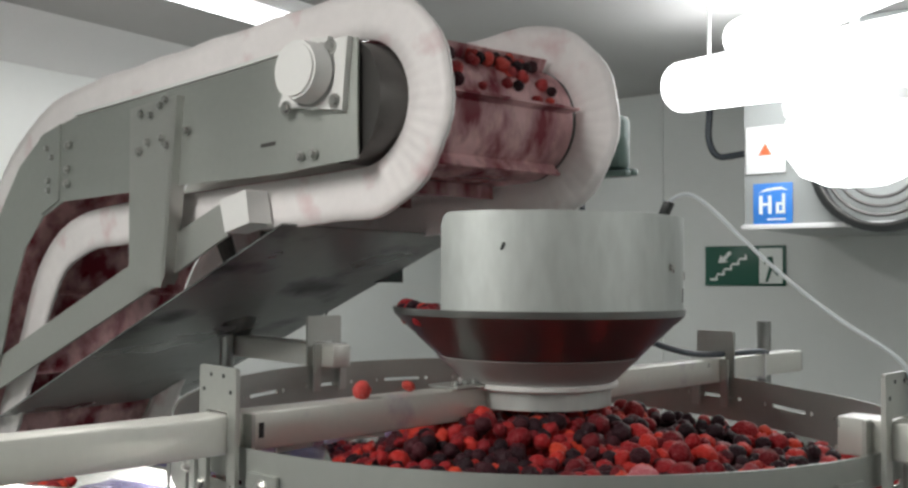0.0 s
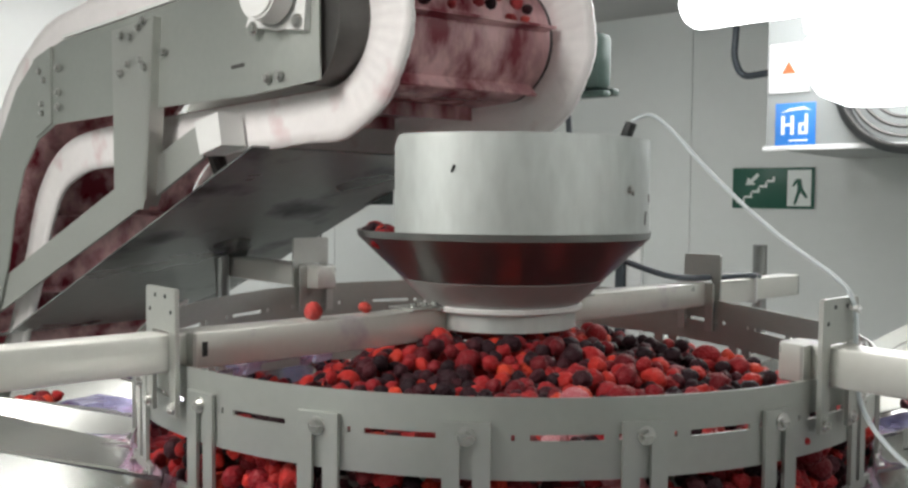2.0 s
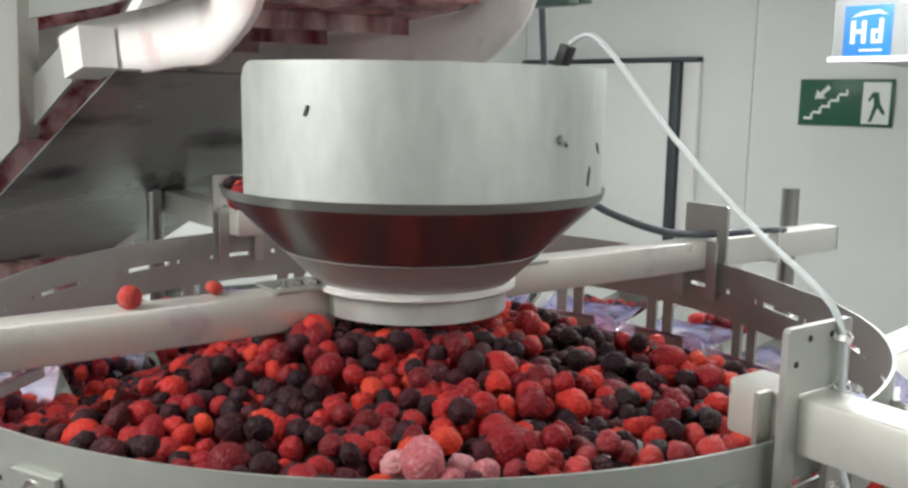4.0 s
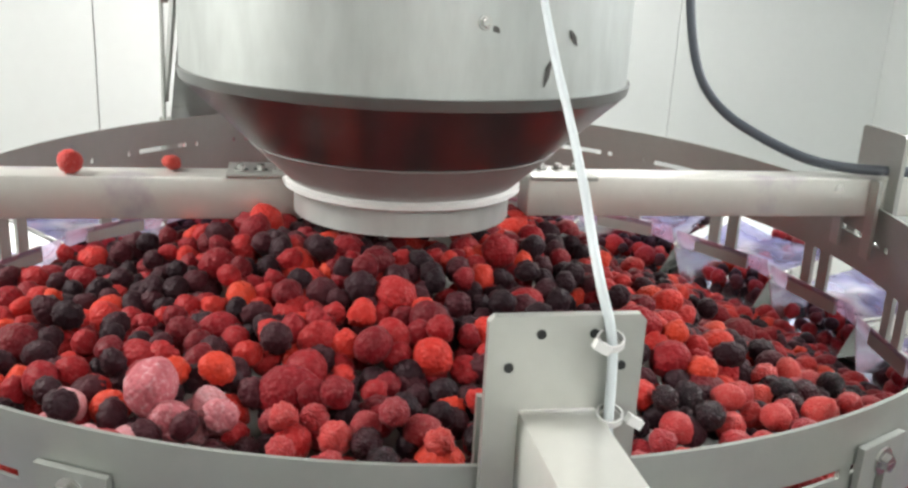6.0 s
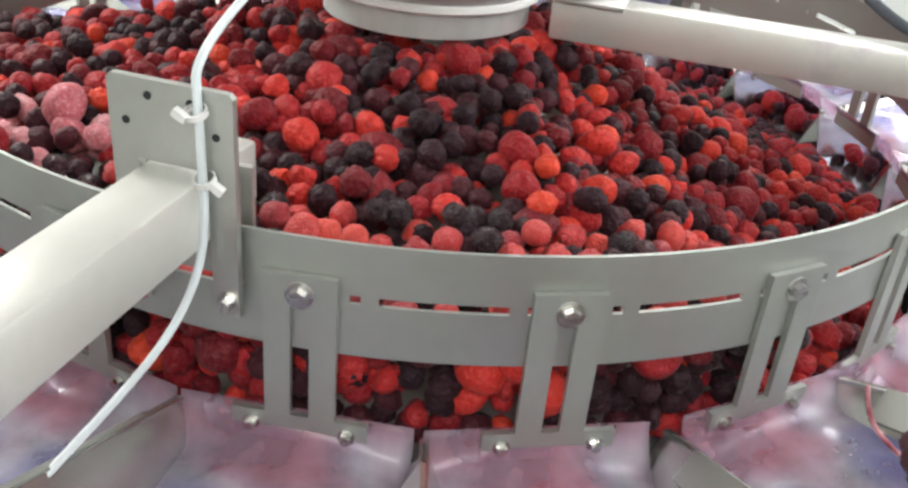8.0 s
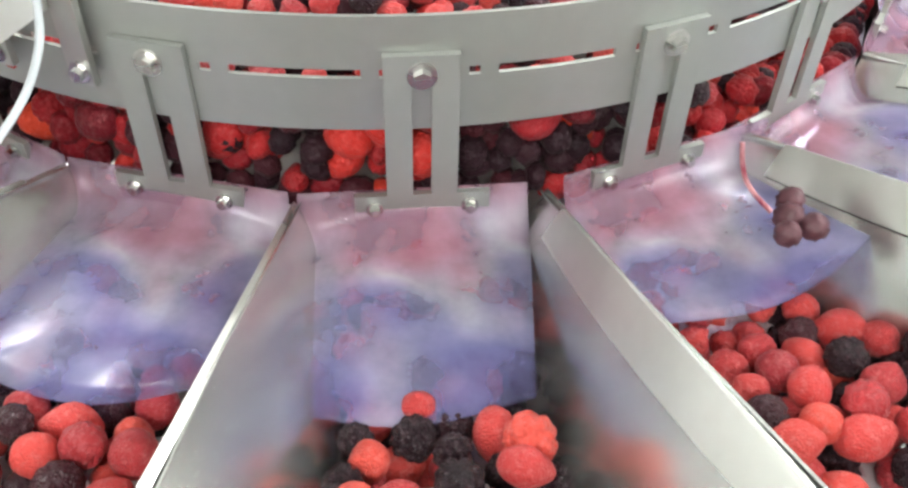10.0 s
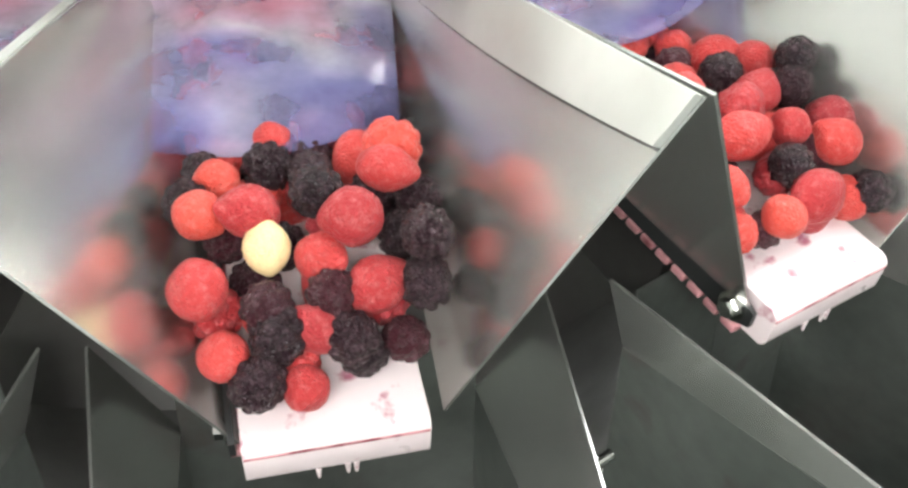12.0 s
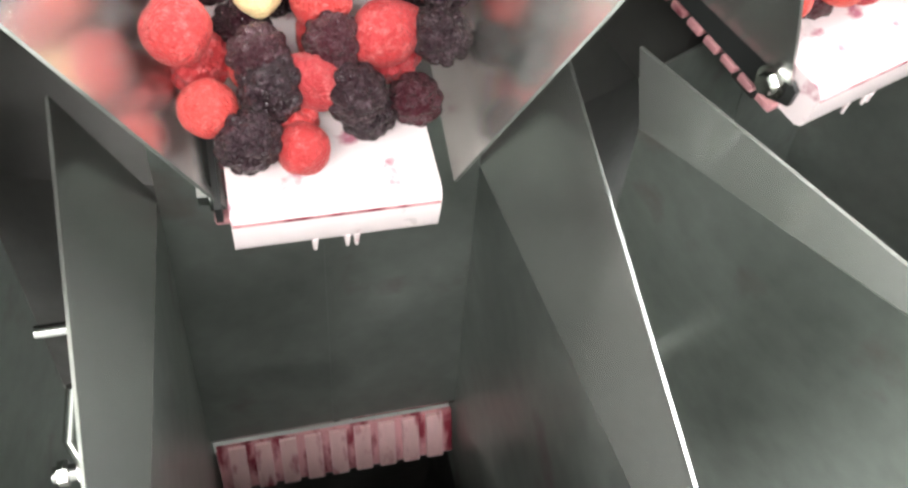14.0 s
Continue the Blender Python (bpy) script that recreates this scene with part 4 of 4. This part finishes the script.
add_box(bm, (-0.02, -0.058, 0.0022), (0.045, -0.052, 0.0034), on_wall(-0.293, UN - 0.001, 1.872))
part("sticker_mark", bm, SIGN_WHITE, st, smooth=False)
wp = part("warning_plate", box((-0.07, -0.085, 0), (0.07, 0.085, 0.012), on_wall(-0.315, UN - 0.002, 2.065), 0.003), HOUSING, t, "white plate with an orange triangle")
part("triangle", prism([(-0.024, -0.02), (0.024, -0.02), (0, 0.024)], 0.0015, on_wall(-0.315, UN - 0.0145, 2.065)), ORANGE, wp)
part("fan_ring", turned([(0.20, 0), (0.23, 0.01), (0.23, 0.05), (0.20, 0.06)], 64), BLACK, t, "black fan ring").matrix_basis = on_wall(0.08, UN - 0.004, 1.99)
for i in range(4):
    ring = turned([(0.205 - i * 0.03, 0.052), (0.211 - i * 0.03, 0.056), (0.205 - i * 0.03, 0.060), (0.199 - i * 0.03, 0.056)], 48)
    part("fan_wire", ring, STEEL_DARK, t).matrix_basis = on_wall(0.08, UN - 0.004, 1.99)

# bright lamp in front of the unit
t = tagged(empty("bright_lamp"), "glaring white round lamp beside a long tube lamp", "lamp")
dome = turned([(0.0, -0.10), (0.09, -0.092), (0.16, -0.06), (0.20, 0.0), (0.20, 0.10), (0.17, 0.14), (0.0, 0.15)], 48)
ob = part("diffuser", dome, GLOW, t, "glowing white diffuser")
ob.matrix_basis = ROOM_M @ pose(0.07, 1.70, 1.985)
part("housing", turned([(0.0, 0.152), (0.175, 0.152), (0.205, 0.13), (0.212, 0.16), (0.19, 0.19), (0.0, 0.20)], 48), HOUSING, t, "white lamp housing").matrix_basis = ROOM_M @ pose(0.07, 1.70, 1.985)
part("hanger", rod(place(0.07, 1.70, 2.18), place(0.07, 1.70, H), 0.014), HOUSING, t)
t = tagged(empty("tube_lamp"), "long glaring tube lamp below the ceiling", "lamp")
a, b = place(-0.51, 1.70, 2.255), place(0.55, 1.0, 2.13)
cover = rod(a, b, 0.085, sides=28)
bmesh.ops.bevel(cover, geom=[e for e in cover.edges if e.calc_face_angle(0) > 1.0], offset=0.04, segments=4, affect="EDGES")
part("diffuser", cover, GLOW, t, "glowing tube cover")
for p in (a.lerp(b, 0.15), a.lerp(b, 0.85)):
    part("hanger", rod(p + Vector((0, 0, 0.08)), Vector((p.x, p.y, H)), 0.006), HOUSING, t)
# extra glowing tube, added only to fill out the glare above the lamp
t = tagged(empty("tube_lamp"), "added glowing tube that fills out the lamp glare", "lamp")
part("diffuser", rod(place(-0.30, 1.75, 2.40), place(0.62, 1.05, 2.40), 0.07, sides=28), GLOW, t, "glowing tube cover")
part("hanger", rod(place(0.16, 1.40, 2.46), place(0.16, 1.40, H), 0.02), HOUSING, t)
t = tagged(empty("wall_conduit"), "dark conduit loop beside the unit", "conduit")
cable("pipe", [place(-0.633, 2.30, 2.376), place(-0.634, 2.30, 2.259), place(-0.644, 2.30, 2.166), place(-0.610, 2.30, 2.089), place(-0.548, 2.30, 2.089), place(-0.460, 2.30, 2.100)], 0.013, CABLE_DARK, t)

# door on the north wall
t = tagged(empty("door_1", on_wall(-1.92, NN - 0.002, 0)), "white cold room door with a dark edge seal", "door", kind="structure")
part("leaf", box((-0.45, 0.02, 0), (0.45, 1.83, 0.05), bevel=0.006), WALL, t)
part("seal", box((0.452, 0.0, 0), (0.495, 1.83, 0.055), bevel=0.004), CABLE_DARK, t, "dark rubber seal")
part("frame", box((0.498, 0.0, 0), (0.58, 1.83, 0.03), bevel=0.004), HOUSING, t)
part("head", box((-0.43, 1.833, 0), (0.58, 1.853, 0.05), bevel=0.004), CABLE_DARK, t)

# ---------------------------------------------------------------- berries
def ico(sub):
    bm = bmesh.new()
    bmesh.ops.create_icosphere(bm, subdivisions=sub, radius=1.0)
    v = np.array([x.co[:] for x in bm.verts])
    f = np.array([[x.index for x in g.verts] for g in bm.faces])
    bm.free()
    return v, f


def spread_points(count):
    i = np.arange(count) + 0.5
    ph, th = np.arccos(1 - 2 * i / count), math.pi * (1 + 5 ** 0.5) * i
    return np.c_[np.cos(th) * np.sin(ph), np.sin(th) * np.sin(ph), np.cos(ph)]


def berry_form(kind, sub, rng):
    """Vertices and faces of one berry of about 1 unit radius."""
    v, f = ico(sub)
    d = v.copy()
    if kind in ("black", "rasp"):
        pts = spread_points(46 if kind == "rasp" else 38)
        pts = pts + rng.normal(0, 0.06, pts.shape)
        pts /= np.linalg.norm(pts, axis=1)[:, None]
        near = np.max(d @ pts.T, axis=1)
        ang = np.arccos(np.clip(near, -1, 1))
        bump = np.sqrt(np.clip(1 - (ang / 0.30) ** 2, 0, 1))
        v = d * (0.84 + 0.20 * bump)[:, None]
        taper = 1 - 0.16 * v[:, 2] if kind == "rasp" else 1 - 0.05 * v[:, 2]
        v[:, :2] *= taper[:, None]
        v[:, 2] *= 1.08
        if kind == "rasp":
            top = d[:, 2] < -0.8
            v[top] *= 0.8
    else:
        z = d[:, 2]
        w = np.where(z > 0, 1 - rng.uniform(0.22, 0.58) * np.abs(z) ** 1.6, 1.0 - 0.10 * z ** 2)
        v = d * 1.0
        v[:, :2] *= w[:, None]
        v[:, 2] *= rng.uniform(1.0, 1.3)
        v *= (1 + 0.022 * np.sin(3 * d[:, :1] * 2 + rng.uniform(0, 6)) + 0.008 * np.sin(7 * d[:, 1:2] + rng.uniform(0, 6)))
        v[:, 0] *= rng.uniform(0.88, 1.05)
    return v, f


def random_turn(rng):
    q = rng.normal(size=4)
    q /= np.linalg.norm(q)
    w, x, y, z = q
    return np.array([[1 - 2 * (y * y + z * z), 2 * (x * y - z * w), 2 * (x * z + y * w)], [2 * (x * y + z * w), 1 - 2 * (x * x + z * z), 2 * (y * z - x * w)], [2 * (x * z - y * w), 2 * (y * z + x * w), 1 - 2 * (x * x + y * y)]])


SIZE = {"rasp": 0.0125, "black": 0.0125, "straw": 0.0136}
rng = np.random.default_rng(5)
FORMS = {(k, s): [berry_form(k, s, rng) for _ in range(7)] for k in SIZE for s in (2, 3)}


def frosted(x, y, z):
    """A patch by the rim where white frost has stayed on the berries."""
    return (x - 0.115) ** 2 + (y + 0.45) ** 2 < 0.065 ** 2 or ((x - 0.16) ** 2 + (y + 0.55) ** 2 < 0.07 ** 2 and z < 1.3)


def heap(name, spots, label, rng):
    """One mesh of many loose berries: spots are (x, y, z, kind)."""
    vs, fs, ms, base = [], [], [], 0
    for x, y, z, kind in spots:
        sub = 3 if -100 < math.degrees(math.atan2(y, x)) < 15 and 0.28 < math.hypot(x, y) < 0.62 and z > 1.27 else 2
        v, f = FORMS[kind, sub][rng.integers(7)]
        v = (v * rng.uniform(0.84, 1.16, 3) * SIZE[kind] * (rng.uniform(1.15, 1.45) if kind == "straw" and rng.random() < 0.45 else rng.uniform(0.78, 1.14))) @ random_turn(rng).T + (x, y, z)
        vs.append(v), fs.append(f + base)
        ms.append(np.full(len(f), 1 if kind == "black" else 2 if frosted(x, y, z) and rng.random() < 0.7 else 0))
        base += len(v)
    vs, fs, ms = np.concatenate(vs), np.concatenate(fs), np.concatenate(ms)
    me = bpy.data.meshes.new(name)
    me.from_pydata(vs.tolist(), [], fs.tolist())
    me.materials.append(RED_STUFF), me.materials.append(BLACK_STUFF), me.materials.append(FROST_STUFF)
    me.polygons.foreach_set("material_index", ms.astype(np.int32))
    me.shade_smooth()
    me.update()
    return tagged(new(name, me), label, "berries", kind="stuff")


def patch(x, y, rng):
    """Which kind lies here: reds and darks come in drifts."""
    n = 0.6 * noise.noise(Vector((x * 15, y * 15, 3.1))) + rng.normal(0, 0.3)
    if n > 0.06:
        return "black"
    return "rasp" if rng.random() < 0.6 else "straw"


def rim_fill(a):
    """How high the berries stand against the ring: 1 where it is full, 0 on the far side."""
    full = min(1.0, max(0.0, (math.cos(a + radians(66)) + 0.22) / 0.92))
    return full * full * (3 - 2 * full)


def mound_height(x, y):
    r = math.hypot(x, y)
    a = math.atan2(y, x)
    full = rim_fill(a)
    edge = 1.206 + 0.130 * full + 0.005 * math.sin(3 * a)
    top = 1.412
    s = min(1.0, max(0.0, (r - 0.10) / (0.40 + 0.05 * full)))
    return top + (edge - top) * s ** 0.9 + 0.009 * noise.noise(Vector((x * 11, y * 11, 0)))


def scatter(inside, box2, gap, tries, rng):
    """Random points no nearer to each other than gap."""
    cells, out = {}, []
    x0, y0, x1, y1 = box2
    for _ in range(tries):
        x, y = rng.uniform(x0, x1), rng.uniform(y0, y1)
        if not inside(x, y):
            continue
        i, j = int(math.floor(x / gap)), int(math.floor(y / gap))
        if all((x - p) ** 2 + (y - q) ** 2 > gap * gap for a in range(i - 1, i + 2) for c in range(j - 1, j + 2) for p, q in cells.get((a, c), ())):
            cells.setdefault((i, j), []).append((x, y))
            out.append((x, y))
    return out


spots, rim_spots = [], []
for dz, gap in ((0.0, 0.0188), (-0.014, 0.021)):
    for x, y in scatter(lambda x, y: 0.09 < math.hypot(x, y) < R - 0.014, (-R, -R, R, R), gap, 30000, rng):
        z = mound_height(x, y) - 0.006 + dz + rng.normal(0, 0.0065)
        if 0.085 < math.hypot(x - 0.006, y + 0.030) < 0.140:
            z = min(z, 1.388)
        spot = (x, y, z, patch(x, y, rng))
        near = dz == 0 and -80 < math.degrees(math.atan2(y, x)) < 8 and math.hypot(x, y) > 0.405 and not frosted(x, y, z)
        (rim_spots if near and len(rim_spots) < 290 else spots).append(spot)
heap("berry_heap", spots, "heap of frozen red and dark berries inside the ring", rng)

# the layer under the ring that feeds the pans
spots = []
for ring_r, z0 in ((0.500, 1.312), (0.519, 1.302), (0.534, 1.288), (0.532, 1.268), (0.531, 1.248), (0.518, 1.28)):
    count = int(2 * math.pi * ring_r / 0.0215)
    for i in range(count):
        a = 360 * (i + rng.uniform(-0.3, 0.3)) / count
        low = 0.11 * (1 - rim_fill(radians(a)))
        p = heading(a, ring_r + rng.normal(0, 0.003), max(1.203, z0 - low + rng.normal(0, 0.005)))
        spots.append((*p, patch(p.x, p.y, rng)))
heap("berry_ring", spots, "berries spilling out below the guard ring", rng)


def pan_top(x):
    """Height of the berries' middles along a pan."""
    return float(np.interp(x, (0.56, 0.62, 0.70, 0.735, 0.77, 0.82, 0.855, 0.88), (1.222, 1.2215, 1.222, 1.227, 1.251, 1.246, 1.230, 1.2165)))


def pan_spots(rng, reach, gap=0.0215):
    out = []
    for dz in (0.0, -0.019):
        def inside(x, y):
            z = pan_top(x) + dz
            u = (x - 0.555) / 0.325
            foot, top, low, high = 0.064 - 0.0155 * u, 0.090 + 0.0465 * u, 1.200 - 0.010 * u, 1.260 + 0.110 * u
            half = foot + (z - low) * (top - foot) / (high - low) - 0.015
            return abs(y) < half
        for x, y in scatter(inside, (0.575, -0.10, reach, 0.10), gap, 1600, rng):
            sag = 0.006 * (y / 0.07) ** 2 if x < 0.715 else 0.0
            out.append((x, y, max(1.2155 if x > 0.8 else 1.200, pan_top(x) + dz - sag + rng.normal(0, 0.0025))))
    return out


spots = []
for k in range(HEADS):
    if k in (5, 6, 7):
        continue
    a = radians(head_angle(k))
    for x, y, z in pan_spots(rng, 0.865):
        gx, gy = x * math.cos(a) - y * math.sin(a), x * math.sin(a) + y * math.cos(a)
        spots.append((gx, gy, z, patch(gx, gy, rng)))
heap("pan_berries", spots, "frozen berries lying in the feeder pans", rng)


def berry_mesh(kind, mat, seed, sub=4):
    r = np.random.default_rng(seed)
    v, f = berry_form(kind, sub, r)
    me = bpy.data.meshes.new(kind)
    me.from_pydata((v * SIZE[kind]).tolist(), [], f.tolist())
    me.materials.append(mat)
    me.shade_smooth()
    me.update()
    return me


LABEL = {"rasp": ("raspberry", "frosted frozen raspberry lying in a feeder pan"), "black": ("blackberry", "dark frozen blackberry lying in a feeder pan"), "straw": ("strawberry", "frosted red strawberry lying in a feeder pan"),
         "pale": ("strawberry", "pale unripe strawberry lying in a feeder pan")}
MESH = {("rasp", s): [berry_mesh("rasp", RED_ONE, i, s) for i in (1, 2, 3)] for s in (3, 4)}
MESH |= {("black", s): [berry_mesh("black", BLACK_ONE, i, s) for i in (4, 5, 6)] for s in (3, 4)}
MESH |= {("straw", s): [berry_mesh("straw", STRAW_ONE, i, s) for i in (7, 8, 9, 10)] for s in (3,)}
MESH["pale", 3] = [berry_mesh("straw", PALE_ONE, 8, 3)]


def single(kind, p, scale, rng, turn=None, fine=False, where="lying in a feeder pan", group="berries in the open pans"):
    some = MESH[kind, 4 if fine and kind in ("rasp", "black") else 3]
    ob = new(LABEL[kind][0], some[rng.integers(len(some))])
    e = turn or tuple(rng.uniform(0, 360, 3))
    ob.matrix_basis = pose(*p, *e) @ Matrix.Diagonal((scale, scale, scale, 1))
    return tagged(ob, LABEL[kind][1].replace("lying in a feeder pan", where), LABEL[kind][0], group)


def pan_place(k, x, y, z):
    a = radians(head_angle(k))
    return (x * math.cos(a) - y * math.sin(a), x * math.sin(a) + y * math.cos(a), z)


# the berries that stand out in the open pan
CHOSEN = [("pale", 0.818, -0.023, 1.249, 0.82), ("straw", 0.816, 0.017, 1.260, 1.15), ("straw", 0.828, 0.002, 1.247, 0.95), ("straw", 0.842, 0.026, 1.240, 0.98), ("straw", 0.862, -0.048, 1.228, 0.85),
          ("straw", 0.836, -0.056, 1.246, 1.0), ("black", 0.829, 0.052, 1.256, 1.05), ("straw", 0.800, -0.052, 1.256, 0.92), ("straw", 0.802, -0.030, 1.258, 0.98), ("black", 0.846, -0.026, 1.238, 1.0),
          ("rasp", 0.772, 0.046, 1.262, 1.2), ("straw", 0.790, 0.040, 1.264, 0.95), ("black", 0.792, 0.004, 1.256, 1.1), ("straw", 0.879, -0.014, 1.2165, 0.85), ("black", 0.876, -0.034, 1.222, 1.05),
          ("black", 0.858, -0.022, 1.232, 1.1), ("straw", 0.857, -0.006, 1.232, 0.85), ("black", 0.862, 0.010, 1.228, 1.05), ("black", 0.844, 0.004, 1.240, 1.0), ("black", 0.846, 0.048, 1.240, 1.0)]
for kind, x, y, z, s in CHOSEN:
    single(kind, pan_place(6, x - 0.005, y - 0.002, z), s, rng, (55, 0, 252) if kind == "pale" else (rng.uniform(60, 120), rng.uniform(-30, 30), rng.uniform(0, 360)) if kind == "straw" else None, True)
for k in (5, 6, 7):
    for x, y, z in pan_spots(rng, 0.860):
        if k == 6:
            if z > pan_top(x) - 0.012 and any((x - c[1]) ** 2 + (y - c[2]) ** 2 < 0.021 ** 2 for c in CHOSEN):
                continue
            if x > 0.79 and z > pan_top(x) - 0.012:
                z -= 0.012
        p = pan_place(k, x, y, z)
        kind = patch(p[0] * 1.3, p[1] * 1.3, rng)
        if kind == "rasp" and rng.random() < (0.75 if k == 7 else 0.45):
            kind = "straw"
        if k == 7 and kind == "black" and rng.random() < 0.6:
            kind = "straw"
        if x < 0.715:
            kind = "rasp" if kind == "straw" else kind
        single(kind, p, rng.uniform(0.8, 0.98) if x < 0.715 else rng.uniform(0.85, 1.1), rng, None, k == 6)

# the berries of the heap that lie nearest to the rim
for x, y, z, kind in rim_spots:
    single(kind, (x, y, z), rng.uniform(0.76, 1.0), rng, None, False, "heaped inside the guard ring", "berries along the rim of the heap")

# berries and crushed fruit still stuck to the belt as it turns over the drum
for i in range(46):
    n = rng.uniform(-0.15, 0.14)
    deg = rng.normal(60, 7) if i < 28 else rng.normal(30, 8)
    r = 0.114 if i < 28 else 0.108
    p = SKEW @ Vector((-0.19 + r * math.cos(radians(deg)), n, 1.880 + r * math.sin(radians(deg))))
    single("black" if rng.random() < 0.45 else "rasp", p, rng.uniform(0.6, 1.1), rng, None, False, "stuck to the conveyor belt", "berries stuck to the belt")

# a few strays
b = tagged(new("raspberry", MESH["rasp", 3][0]), "red raspberry lying on the beam", "raspberry")
b.matrix_basis = pose(-0.240, -0.262, 1.4515, 40, 20, 0)
b = tagged(new("raspberry", MESH["rasp", 3][1]), "squashed red raspberry on the beam", "raspberry")
b.matrix_basis = pose(-0.185, -0.180, 1.4475, 80, 20, 0) @ Matrix.Diagonal((0.8, 0.6, 0.8, 1))

# blackberries with a stalk on a lifted flap
DRUPE = berry_mesh("black", DRIED, 4, 3)
t = tagged(empty("blackberry_sprig"), "dried blackberry sprig with a red stalk on a flap", "blackberry")
for dx, dy, dz, s in ((0, 0, 0, 0.85), (0.014, 0.010, -0.001, 0.8), (0.012, -0.010, -0.002, 0.75), (-0.010, 0.008, 0.004, 0.75)):
    ob = new("drupe", DRUPE)
    ob.parent = t
    ob.matrix_basis = pose(0.662 + dx, 0.040 + dy, 1.278 + dz, 40 * dx * 100, 30, 0) @ Matrix.Diagonal((s, s, s, 1))
cable("stalk", [(0.655, 0.030, 1.280), (0.640, 0.020, 1.290), (0.628, 0.018, 1.305), (0.622, 0.020, 1.318)], 0.0018, GATE, t, "thin dark red stalk")

# berries caught on the hopper's cone behind the collar
spots = []
for i in range(46):
    a, r = rng.uniform(145, 226), rng.uniform(0.150, 0.212)
    spots.append((0.004 + r * math.cos(radians(a)), -0.028 + r * math.sin(radians(a)), 1.553 - (0.212 - r) * 0.5 + rng.normal(0, 0.004), patch(r, a, rng)))
heap("hopper_berries", spots, "berries piled on the open side of the hopper", rng)
